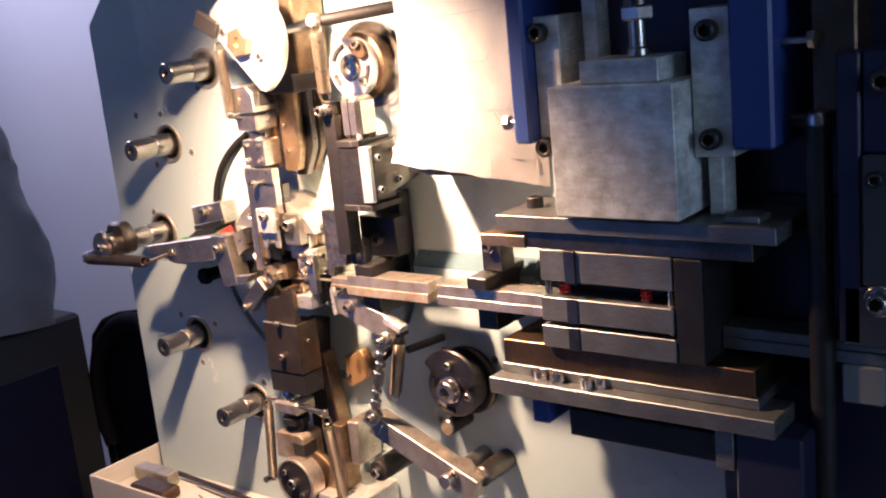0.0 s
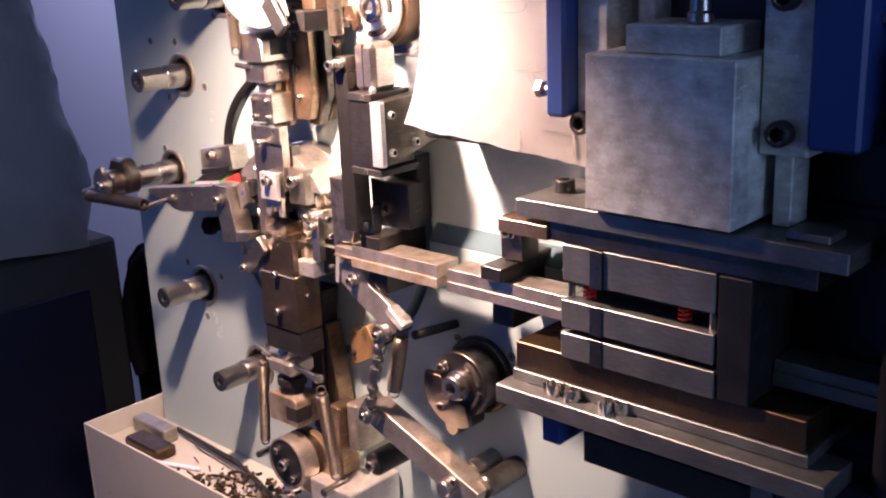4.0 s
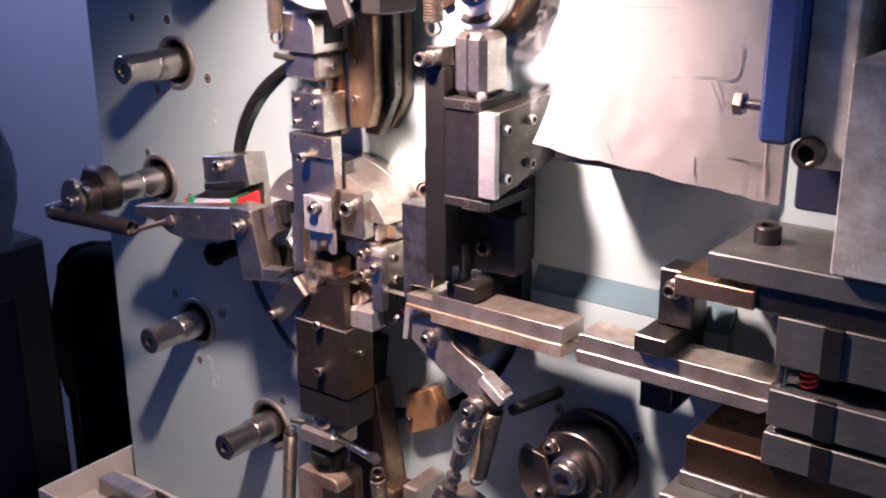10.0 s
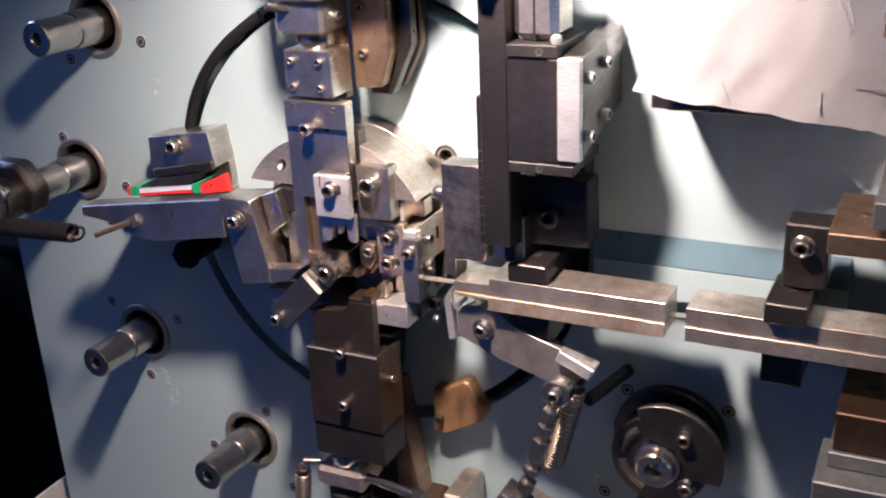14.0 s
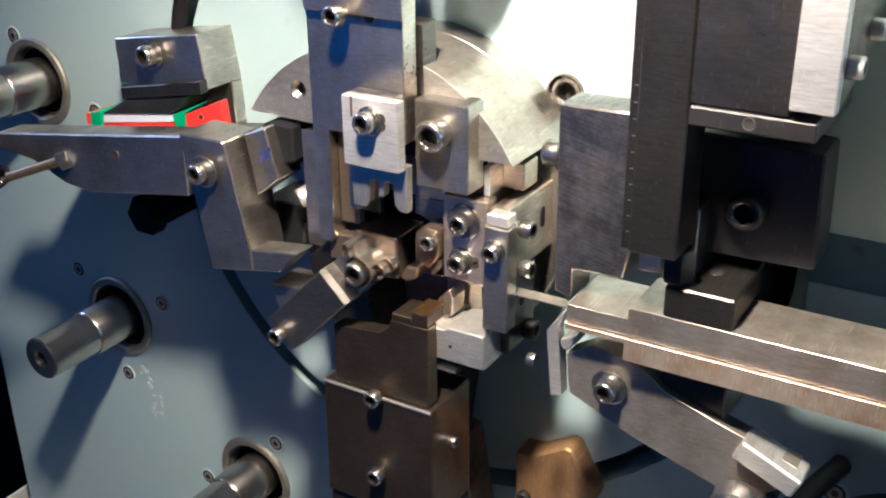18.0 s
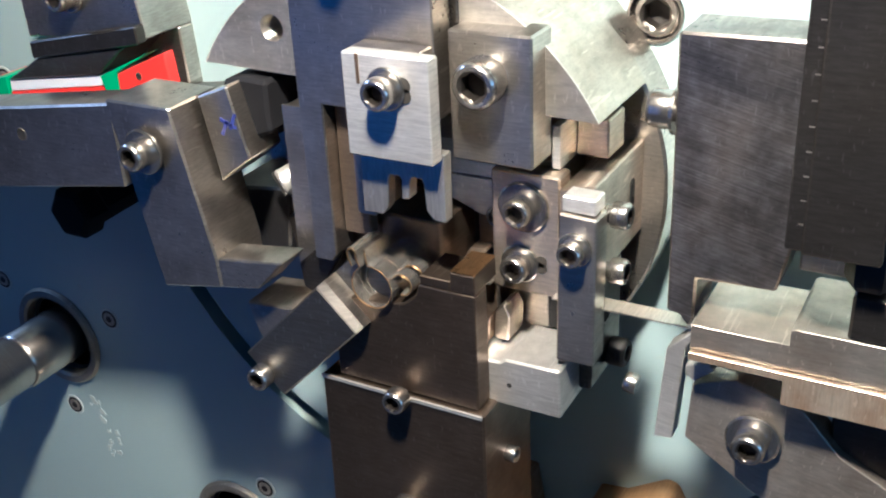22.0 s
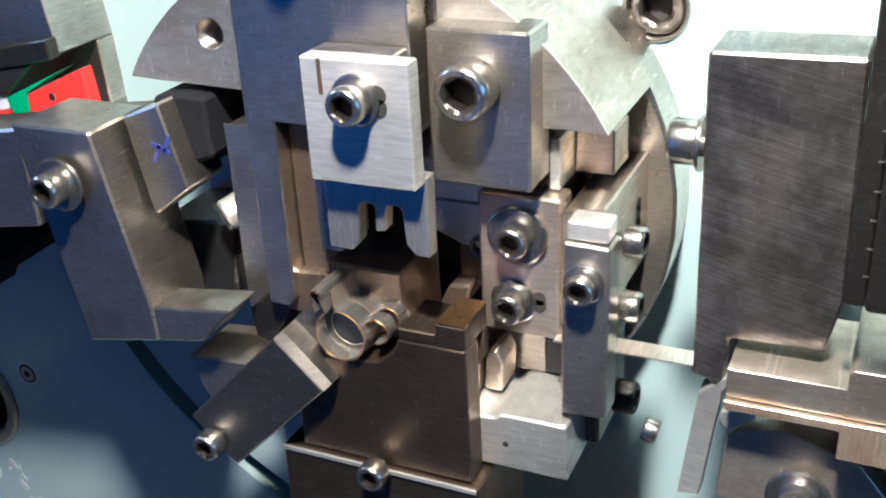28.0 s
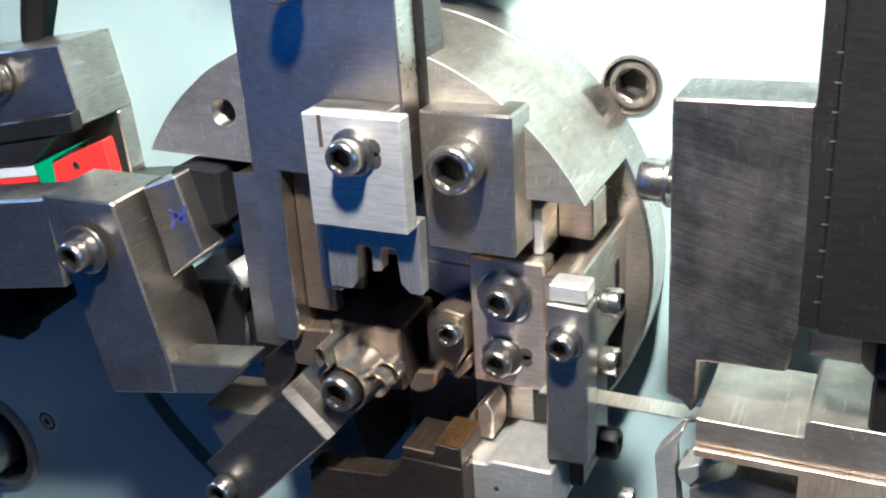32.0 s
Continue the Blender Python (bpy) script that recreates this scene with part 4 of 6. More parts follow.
rail = thing("linear_guide", (-0.08, -0.03, 1.32), "linear guide carriage with red end cap and green seals", "guide")
part("rail_bar", prism([(-0.1250, 1.3095), (-0.0655, 1.3190), (-0.0655, 1.3235), (-0.1245, 1.3150)], -0.0340, -0.004, 0.0004), WHITEP, rail)
part("red_line", prism([(-0.1250, 1.3072), (-0.0655, 1.3165), (-0.0655, 1.3188), (-0.1250, 1.3093)], -0.0340, -0.020, 0.0), RED, rail)
part("carriage", prism([(-0.1240, 1.3154), (-0.0670, 1.3239), (-0.0500, 1.3370), (-0.1024, 1.3272)], -0.0352, -0.006, 0.0006), DARK, rail)
part("carriage_top", prism([(-0.1035, 1.3275), (-0.0405, 1.3392), (-0.0408, 1.3467), (-0.1035, 1.3347)], -0.0365, -0.0309, 0.0006), CLAMP, rail)
part("green_seal", prism([(-0.0649, 1.3240), (-0.0351, 1.3370), (-0.0548, 1.3266), (-0.0553, 1.3176), (-0.0628, 1.3166)], -0.0365, -0.0310, 0.0002), GREEN, rail)
part("red_cap", prism([(-0.0546, 1.3262), (-0.0273, 1.3377), (-0.0256, 1.3225), (-0.0550, 1.3172)], -0.0368, -0.0310, 0.0005), RED, rail, "red plastic end cap")
bore(rail, -0.0425, -0.0369, 1.3265, 0.0030)
part("rear_green_seal", prism([(-0.1345, 1.3068), (-0.1254, 1.3075), (-0.1254, 1.3164), (-0.1345, 1.3145)], -0.0350, -0.012, 0.0003), GREEN, rail)
part("rear_red_cap", prism([(-0.1388, 1.3068), (-0.1348, 1.3068), (-0.1348, 1.3142), (-0.1388, 1.3134)], -0.0345, -0.012, 0.0003), RED, rail)
part("mount_block", prism([(-0.1099, 1.3612), (-0.0458, 1.3704), (-0.0414, 1.3400), (-0.1099, 1.3350)], -0.0305, -0.002, 0.0006), STEEL, rail)
part("mount_wall", prism([(-0.0620, 1.3380), (-0.0414, 1.3398), (-0.0400, 1.3050), (-0.0620, 1.3050)], -0.0110, -0.002, 0.0006), STEEL, rail)
screw(rail, -0.0790, -0.0305, 1.3560, 0.0120, 0.0160, proud=0.001)

clamp_lever = thing("shaft_clamp", (-0.222, -0.085, 1.313), "split clamp hub with a spring bar, gripping the output shaft", "clamp")
part("hub", lathe((-0.222, 0, 1.313), [(-0.066, 0.017), (-0.068, 0.0185), (-0.104, 0.0185), (-0.106, 0.017), (-0.106, 0.009), (-0.103, 0.008)], "y", 32), DARK, clamp_lever)
part("lobe", prism([(-0.250, 1.322), (-0.236, 1.345), (-0.205, 1.345), (-0.188, 1.322), (-0.195, 1.300), (-0.245, 1.296)], -0.090, -0.070, 0.004), DARK, clamp_lever)
screw(clamp_lever, -0.205, -0.105, 1.3255, 0.009)
part("bar", rod((-0.275, -0.112, 1.296), (-0.215, -0.100, 1.318), 0.0042), SATIN, clamp_lever)
coil_spring("arm_pull_spring", (-0.275, -0.112, 1.293), (-0.128, -0.103, 1.296), 0.0074, 0.0012, 54, "long dark pull spring hooked to the tool arm", mat=SPRINGDARK)

cam_left = thing("left_cam", (-0.222, -0.112, 1.313), "small bright cam lobe on the end of the output shaft", "cam")
part("cam_plate", prism([(-0.222 + 0.019 * math.cos(a) * (1.25 if math.sin(a) > 0.3 else 0.8), 1.313 + 0.019 * math.sin(a) * (1.25 if math.sin(a) > 0.3 else 0.8)) for a in (2 * math.pi * i / 28 for i in range(28))], -0.113, -0.1065, 0.0008), SATIN, cam_left)
screw(cam_left, -0.222, -0.113, 1.313, 0.011)

# ---- cut-off tool and its slide ----
cutter = thing("cut_off_tool", (0.21, -0.07, 1.36), "ground steel cut-off blade block bolted to a long dark slide bar", "cutter")
part("blade_block", prism([(0.1880, 1.3765), (0.2215, 1.3770), (0.2225, 1.3190), (0.2195, 1.3052), (0.1972, 1.3045), (0.1968, 1.2900), (0.1952, 1.2880), (0.1930, 1.2915), (0.1888, 1.2922)], -0.0700, -0.050, 0.0007), BLADE, cutter)
screw(cutter, 0.1885, -0.061, 1.3515, 0.011, 0.0140, axis="-x", proud=0.002)
part("slide_bar", box(0.2275, 0.2470, -0.0870, -0.0640, 1.3265, 1.4965, 0.0007), CLAMP, cutter, "long dark hardened slide bar")
part("gauge_marks", joined(*[box(0.2262, 0.2275, -0.0872, -0.0868, z, z + 0.00025, 0.0) for z in np.arange(1.335, 1.40, 0.0065)]), STEEL, cutter)
part("bar_back", box(0.2225, 0.2272, -0.082, -0.055, 1.325, 1.43, 0.0005), CLAMP, cutter)
part("top_screw", rod((0.2365, -0.0935, 1.5035), (0.2365, -0.070, 1.5035), 0.0065, 24), SCREWED, cutter)
screw(cutter, 0.2330, -0.0935, 1.5035, 0.0115)
part("top_bar", box(0.2290, 0.2450, -0.0860, -0.068, 1.4970, 1.512, 0.0008), DARK, cutter)

cut_guide = thing("cutter_guide", (0.275, -0.06, 1.42), "black guide box with bright edge plate and side screws", "guide")
part("guide_box", prism([(0.2475, 1.4585), (0.2830, 1.4585), (0.2830, 1.3900), (0.2475, 1.3900)], -0.0880, -0.030, 0.0006), DARK, cut_guide)
part("inner_rib", box(0.2760, 0.2828, -0.0895, -0.0882, 1.3905, 1.458, 0.0003), DARK, cut_guide)
part("edge_plate", box(0.2832, 0.2985, -0.0925, -0.0860, 1.3935, 1.4595, 0.0006), BRIGHT, cut_guide, "bright edge plate")
wall = box(0.2832, 0.2985, -0.0858, -0.001, 1.3940, 1.4600, 0.0)
for v in wall.verts:
    if v.co.y > -0.04:
        v.co.z = 1.4660 if v.co.z > 1.42 else 1.4120
part("side_wall", bevelled(wall, 0.0008), DARK, cut_guide)

for y, z in ((-0.080, 1.446), (-0.080, 1.408), (-0.046, 1.449), (-0.046, 1.414)):
    screw(cut_guide, 0.2985, y, z, 0.0080, axis="x", mat=BRIGHT)
part("top_cap", box(0.2480, 0.2830, -0.0900, -0.034, 1.4590, 1.4670, 0.0006), BLACK, cut_guide)
bore(cut_guide, 0.2705, -0.0901, 1.4630, 0.0045)
part("bottom_cap", box(0.2480, 0.2930, -0.0900, -0.034, 1.3825, 1.3896, 0.0006), BLACK, cut_guide)
bore(cut_guide, 0.2700, -0.0901, 1.3862, 0.0045)
part("piston_block", box(0.2485, 0.2790, -0.080, -0.045, 1.4675, 1.5160, 0.0050), SATIN, cut_guide, "polished upright piston block")
# dark strip on the block paints the groove's shade
part("piston_groove", box(0.2632, 0.2644, -0.0804, -0.0780, 1.4680, 1.5150, 0.0), DARK, cut_guide)

part("bright_ball", lathe((0.2800, -0.084, 1.4672), [(0, 0.0034), (0.002, 0.0040), (0.0045, 0.0036), (0.006, 0.0020)], "z", 16), BRIGHT, cut_guide)
part("base_block", prism([(0.2340, 1.3680), (0.2900, 1.3660), (0.2915, 1.3180), (0.2340, 1.3160)], -0.0510, -0.026, 0.0010), BLACK, cut_guide)
part("base_stem", box(0.2380, 0.2800, -0.0258, -0.004, 1.3200, 1.3930, 0.001), BLACK, cut_guide)
screw(cut_guide, 0.2640, -0.0510, 1.3400, 0.0150, mat=BLACK)
part("angle_plate", box(0.2240, 0.2480, -0.0640, -0.0512, 1.3080, 1.3400, 0.0006), SATIN, cut_guide)
part("small_post", lathe((0.2440, -0.074, 1.3130), [(0, 0.006), (0.002, 0.007), (0.012, 0.007), (0.0135, 0.006)], "z", 6), BLACK, cut_guide)

# ---- strip, feed bars and clamps ----
solo("steel_strip", box(0.1500, 0.69, -0.0658, -0.0586, 1.2826, 1.2831, 0.0), STRAP,
                "thin bright spring steel strip running through the feed bars", "strip")


def feed_bar(x0, x1, name, label, stepped):
    ob = thing(name, ((x0 + x1) / 2, -0.06, 1.285), label, "bar", "feed bars")
    lo = [(x0, 1.2805), (x0 + 0.027, 1.2805), (x0 + 0.027, 1.2725), (x1, 1.2725), (x1, 1.2830), (x0, 1.2830)] if stepped else [(x0, 1.2725), (x1 - 0.006, 1.2725), (x1, 1.2765), (x1, 1.2830), (x0, 1.2830)]
    part("lower_bar", prism(lo, -0.0790, -0.044, 0.0002), RUSTY if stepped else BAR, ob, "stained lower half")
    if stepped:
        hi = [(x0, 1.2834), (x1, 1.2834), (x1, 1.2968), (x0 + 0.029, 1.2968), (x0 + 0.0275, 1.2960), (x0 + 0.0275, 1.2915), (x0, 1.2915)]
        part("upper_bar", prism(hi, -0.0775, -0.044, 0.0002), BAR, ob)
    else:
        part("upper_bar", prism([(x0, 1.2834), (x1, 1.2834), (x1, 1.2960), (x0, 1.2960)], -0.0775, -0.044, 0.0002), BAR, ob)
    return ob


feed_bar(0.1985, 0.3530, "front_feed_bar", "long two-piece steel feed bar with a rust-stained lower half", True)
feed_bar(0.3670, 0.5180, "rear_feed_bar", "shorter two-piece steel feed bar leading into the die", False)


def bar_clamp(x0, x1, y0, zt, label):
    ob = thing("bar_clamp", ((x0 + x1) / 2, -0.05, 1.29), label, "clamp", "feed bar clamps")
    part("top_jaw", box(x0, x1, y0, -0.034, zt - 0.0138, zt, 0.0008), CLAMP, ob)
    bore(ob, (x0 + x1) / 2, (y0 - 0.034) / 2, zt + 0.0003, 0.0055, "z")
    part("post", box(x0 + 0.002, x1 - 0.002, -0.0335, -0.002, 1.245, zt + 0.002, 0.001), CLAMP, ob)
    part("bottom_jaw", box(x0 - 0.002, x1 - 0.002, -0.0660, -0.034, 1.2450, 1.2722, 0.0008), CLAMP, ob)
    return ob


bar_clamp(0.2405, 0.2690, -0.0772, 1.3106, "black steel clamp holding the front feed bar")
c2 = bar_clamp(0.4170, 0.4430, -0.0850, 1.3110, "black steel clamp with an upright lug, holding the rear feed bar")
part("lug", box(0.4230, 0.4500, -0.0600, -0.034, 1.3130, 1.3560, 0.0010), DARK, c2)
screw(c2, 0.4345, -0.0600, 1.3420, 0.0110, 0.0150)
# sloping ledge top, with the shadow on it put into the colour
ledge_top = box(0.283, 0.46, -0.0140, -0.0005, 1.2962, 1.3145, 0.0)
for v in ledge_top.verts:
    if v.co.y < -0.007 and v.co.z > 1.3:
        v.co.z = 1.2972
solo("ledge_shade_strip", ledge_top, LEDGE_SHADE, "sloping strip along the top of the painted ledge, its shadow painted dark blue", "strip", kind="structure")
solo("face_ledge", box(0.283, 0.46, -0.014, -0.0005, 1.270, 1.2960, 0.0006), PANEL, "painted ledge across the face behind the feed bars", "ledge", kind="structure")

# ---- knife lever and turnbuckle under the feed bar ----
lever = thing("knife_lever", (0.2175, -0.07, 1.252), "steel rocker lever with pivot screw and small bright knife", "lever")
part("lever_plate", prism([(0.1960, 1.2630), (0.2080, 1.2700), (0.2280, 1.2680), (0.2420, 1.2570), (0.2640, 1.2500), (0.3000, 1.2390), (0.2960, 1.2290), (0.2820, 1.2130), (0.2640, 1.2190), (0.2280, 1.2300), (0.1980, 1.2430)], -0.0700, -0.060, 0.0003), BAR, lever)
part("top_block", turned_box(0.2890, 1.2375, 0.028, 0.010, -0.076, -0.060, -24, 0.001), BRIGHT, lever)
screw(lever, 0.2175, -0.0700, 1.2530, 0.0100, 0.0165, proud=0.001)
part("knife", prism([(0.1858, 1.2718), (0.1932, 1.2822), (0.1940, 1.2820), (0.1912, 1.2742), (0.1942, 1.2402), (0.1887, 1.2386)], -0.0700, -0.063, 0.0003), BRIGHT, lever, "small pale knife plate")
part("lip", prism([(0.1925, 1.2690), (0.1991, 1.2722), (0.2012, 1.2702), (0.1960, 1.2640), (0.1930, 1.2655)], -0.0702, -0.060, 0.0004), BRIGHT, lever)
screw(lever, 0.1790, -0.066, 1.2520, 0.0065, axis="-x")
buckle = thing("turnbuckle", (0.265, -0.085, 1.17), "steel turnbuckle link with ball joints and lock nuts", "link")
TOP, BOT = Vector((0.2800, -0.084, 1.2200)), Vector((0.2490, -0.083, 1.1150))
along = (BOT - TOP).normalized()
part("upper_eye", lathe(TOP, [(-0.006, 0.0095), (-0.005, 0.0108), (0.005, 0.0108), (0.006, 0.0095)], "y", 26), SCREWED, buckle)
part("lower_eye", lathe(BOT, [(-0.006, 0.0095), (-0.005, 0.0108), (0.005, 0.0108), (0.006, 0.0095)], "y", 26), SCREWED, buckle)
screw(buckle, TOP.x, TOP.y - 0.006, TOP.z, 0.0095)
screw(buckle, BOT.x, BOT.y - 0.006, BOT.z, 0.0095)
part("threaded_rod", rod(TOP + along * 0.010, BOT - along * 0.010, 0.0036, 14), COIL, buckle)
for at, n in ((0.016, 0.010), (0.030, 0.007), (0.044, 0.020), (0.070, 0.007), (0.084, 0.011)):
    part("lock_nut", rod(TOP + along * at, TOP + along * (at + n), 0.0068, 6, 0.0010), SCREWED, buckle)
short_spring = coil_spring("short_pull_spring", (0.288, -0.060, 1.222), (0.264, -0.058, 1.130), 0.0072, 0.0012, 26, "short dark pull spring behind the turnbuckle")
part("spring_anchor", rod((0.291, -0.070, 1.222), (0.291, -0.050, 1.222), 0.003), BLACK, lever)
link = thing("cross_rod", (0.31, -0.03, 1.21), "black rod from the lever to the face", "rod")
part("rod", rod((0.2930, -0.056, 1.2000), (0.3080, -0.001, 1.2010), 0.0050), BLACK, link)

# ---- rocker arm low on the face ----
rocker = thing("rocker_arm", (0.30, -0.05, 1.07), "square steel rocker arm with pins and a black roller", "arm")
part("arm_bar", turned_box(0.3130, 1.0680, 0.168, 0.030, -0.075, -0.050, -22, 0.0010), BAR, rocker)
part("arm_end", turned_box(0.2380, 1.1010, 0.030, 0.018, -0.076, -0.052, -30, 0.0012), SATIN, rocker)
part("pivot_pin", lathe((0.3560, 0.0, 1.0480), [(-0.088, 0.008), (-0.086, 0.0095), (-0.040, 0.0095), (-0.040, 0.013), (0.0, 0.013)], "y", 26), SATIN, rocker)
part("short_pin", lathe((0.3330, 0.0, 1.098), [(-0.044, 0.009), (-0.042, 0.0105), (0.0, 0.0105)], "y", 24), DARK, rocker)
part("roller", lathe((0.2360, -0.030, 1.0330), [(-0.045, 0.012), (-0.043, 0.0145), (0.0, 0.0150), (0.029, 0.0150)], "y", 28), BLACK, rocker)
screw(rocker, 0.2360, -0.0750, 1.0330, 0.0130)
screw(rocker, 0.3650, -0.0750, 1.0560, 0.0085)
pin2 = thing("face_pin", (0.385, 0, 1.055), "stout dark pin standing out of the face", "pin")
part("pin_body", lathe((0.3900, 0.0, 1.0500), [(-0.060, 0.0115), (-0.058, 0.0130), (0.0, 0.0130)], "y", 26), DARK, pin2)
solo("lower_bracket_block", box(0.1660, 0.1840, -0.050, -0.004, 1.020, 1.082, 0.002), BAR, "pale bracket block low on the face", "block")


# ---- crank discs with an adjusting slot ----
def crank(name, x, z, y, r, label, base_r, face, lobe_mat, drum_mat, lobe_at, span, slots, reach=1.10, proud=0.0165):
    """A slotted crank disc with a bolted lobe plate, on a round flange; its own axis is the shaft."""
    ob = thing(name, (x, y, z), label, "crank", "crank discs")
    part("disc", lathe((x, y, z), [(0.0, r * 0.40), (0.0, r * 0.62), (-0.0005, r * 0.97), (0.0008, r), (0.009, r), (0.0098, r * 0.98)], "y", 48), face, ob)

    def polar(a, q, dy=0.0):
        return (x + r * q * math.cos(radians(a)), y + dy, z + r * q * math.sin(radians(a)))
    for a0, a1 in slots:
        slot = [polar(a0 + (a1 - a0) * k / 12, 0.76, -0.0004) for k in range(13)]
        # black bar laid in the disc paints the slot's shade
        part("curved_slot", swept(slot, r * 0.09, 8), SHADE_BLACK, ob, "curved slot, its shade painted as a black bar")
    part("hub", lathe((x, y, z), [(0.0, r * 0.46), (-0.36 * proud, r * 0.46), (-0.39 * proud, r * 0.40), (-0.91 * proud, r * 0.38), (-proud, r * 0.34), (-proud, r * 0.19), (-0.3 * proud, r * 0.17), (-0.002, r * 0.02)], "y", 32), SCREWED, ob)
    # black box paints the shade in the keyway
    part("hub_key", box(x - r * 0.06, x + r * 0.06, y - proud - 0.0006, y - 0.3 * proud, z + r * 0.22, z + r * 0.40, 0.0004), SHADE_BLACK, ob)
    rim = [(lobe_at - span + k * span / 7, reach + 0.14 * math.sin(math.pi * k / 14)) for k in range(15)]
    outline = [polar(a, q) for a, q in rim] + [polar(lobe_at + span * 1.1, 0.66), polar(lobe_at, 0.52), polar(lobe_at - span * 1.1, 0.66)]
    part("crank_lobe", prism([(p[0], p[2]) for p in outline], y - 0.0068, y - 0.0008, 0.0008), lobe_mat, ob, "thick lobe plate bolted on the disc")
    p = polar(lobe_at + 4, 0.92)
    screw(ob, p[0], y - 0.0068, p[2], r * 0.28)
    p = polar(lobe_at - 88, 0.74)
    screw(ob, p[0], y - 0.0008, p[2], r * 0.28, r * 0.38)
    flange = thing("crank_flange", (x, 0, z), "round bearing flange behind the crank disc", "flange", "crank flanges")
    part("drum", lathe((x, 0, z), [(y + 0.0105, base_r * 0.80), (y + 0.012, base_r * 0.88), (-0.012, base_r * 0.9), (-0.0105, base_r * 0.84), (-0.006, base_r * 0.84), (-0.0055, base_r), (0.0, base_r)], "y", 44), drum_mat, flange)
    part("rim", lathe((x, 0, z), [(-0.0062, base_r * 0.995), (-0.009, base_r * 1.0), (-0.009, base_r * 1.10), (-0.0075, base_r * 1.13), (0.0, base_r * 1.13)], "y", 44), DARK, flange)
    return ob


feed_crank = crank("feed_crank", 0.343, 1.1495, -0.038, 0.037, "slotted dark crank disc on the lower part of the face", 0.039, DARK, DARK, DARK, 66, 60, ((140, 190), (205, 262), (-30, -2)), 1.28)
upper_crank = crank("upper_crank", 0.242, 1.5485, -0.042, 0.036, "slotted bright crank disc near the top of the face", 0.047, BRIGHT, OLDBROWN, OLDBROWN, 38, 26, ((95, 150), (185, 215), (-58, -8)), 0.92, 0.006)

cam_disc = thing("cam_disc", (0.127, -0.098, 1.591), "large bright cam plate cut flat on one side", "cam")
cam_outline = []
for i in range(41):
    a = math.radians(-78 + i * 226 / 40)
    q = 0.068 - 0.006 * max(0.0, math.cos(a - 1.6)) ** 2
    cam_outline.append((0.127 + q * math.cos(a), 1.591 + q * math.sin(a)))
cam_outline.append((0.127 + 0.062 * math.cos(math.radians(-84)), 1.591 + 0.062 * math.sin(math.radians(-84))))
part("cam_plate", prism(cam_outline, -0.104, -0.094, 0.0008), BRIGHT, cam_disc)
part("hub", lathe((0.127, -0.104, 1.591), [(0.0, 0.019), (-0.010, 0.019), (-0.0115, 0.0175), (-0.0115, 0.007), (-0.006, 0.006)], "y", 6), BROWN, cam_disc, "brown hexagonal hub nut")
part("cam_lug", turned_box(0.127 - 0.050, 1.591 + 0.036, 0.040, 0.022, -0.112, -0.1045, 140, 0.002), BLACK, cam_disc, "dark lug plate bolted on the cam")
screw(cam_disc, 0.127 - 0.026, -0.104, 1.591 + 0.020, 0.009)
screw(cam_disc, 0.127 + 0.024, -0.104, 1.591 - 0.024, 0.009)
cam_hub = thing("cam_bearing", (0.132, -0.04, 1.588), "black bearing housing behind the cam plate", "housing")
part("drum", lathe((0.122, 0, 1.588), [(-0.093, 0.020), (-0.088, 0.034), (-0.030, 0.038), (0.0, 0.042)], "y", 36), BLACK, cam_hub)
part("block", box(0.134, 0.176, -0.080, -0.030, 1.5235, 1.5465, 0.002), BLACK, cam_hub)
part("strut", box(0.150, 0.172, -0.060, -0.004, 1.545, 1.66, 0.002), BROWN, cam_hub)
part("top_bolt", rod((0.165, -0.072, 1.600), (0.178, -0.020, 1.604), 0.007), SCREWED, cam_hub)

coil_spring("upper_left_spring", (0.0735, -0.096, 1.592), (0.0740, -0.094, 1.497), 0.0058, 0.0011, 34, "pull spring from the cam plate to the upper collar", "pull springs")
coil_spring("upper_right_spring", (0.2400, -0.092, 1.604), (0.2410, -0.092, 1.514), 0.0068, 0.0012, 30, "stout pull spring above the cut-off slide", "pull springs")
post = thing("spring_bar", (0.28, -0.05, 1.61), "black bar with a bright screw holding the spring", "bar")
part("bar", rod((0.229, -0.085, 1.606), (0.345, -0.012, 1.618), 0.0075), BLACK, post)
part("bright_head", lathe((0.2350, -0.096, 1.6085), [(0, 0.006), (0.002, 0.0075), (0.012, 0.0075)], "y", 24), BRIGHT, post)
low_left = coil_spring("lower_left_spring", (0.0520, -0.081, 1.104), (0.0320, -0.074, 0.976), 0.0060, 0.0011, 44, "long pull spring beside the lower slide", "pull springs")
low_right = coil_spring("lower_right_spring", (0.1700, -0.090, 1.101), (0.1720, -0.078, 0.975), 0.0066, 0.0012, 36, "stout pull spring from the lower slide's post", "pull springs")

# lower cam group under the lower slide
low = thing("lower_cam", (0.10, -0.06, 0.99), "pale cam roller and bracket group below the lower slide", "cam")
part("hub", lathe((0.1000, 0, 0.9980), [(-0.0955, 0.002), (-0.0955, 0.028), (-0.094, 0.0295), (-0.090, 0.0295), (0.0, 0.020)], "y", 36), BLACK, low, "black cam hub")
part("rim", lathe((0.1000, 0, 0.9980), [(-0.0900, 0.0297), (-0.0960, 0.0300), (-0.0965, 0.0325), (-0.0950, 0.0340), (-0.0720, 0.0340), (-0.0710, 0.0325), (-0.0710, 0.0250)], "y", 40), BAR, low, "pale worn cam rim")
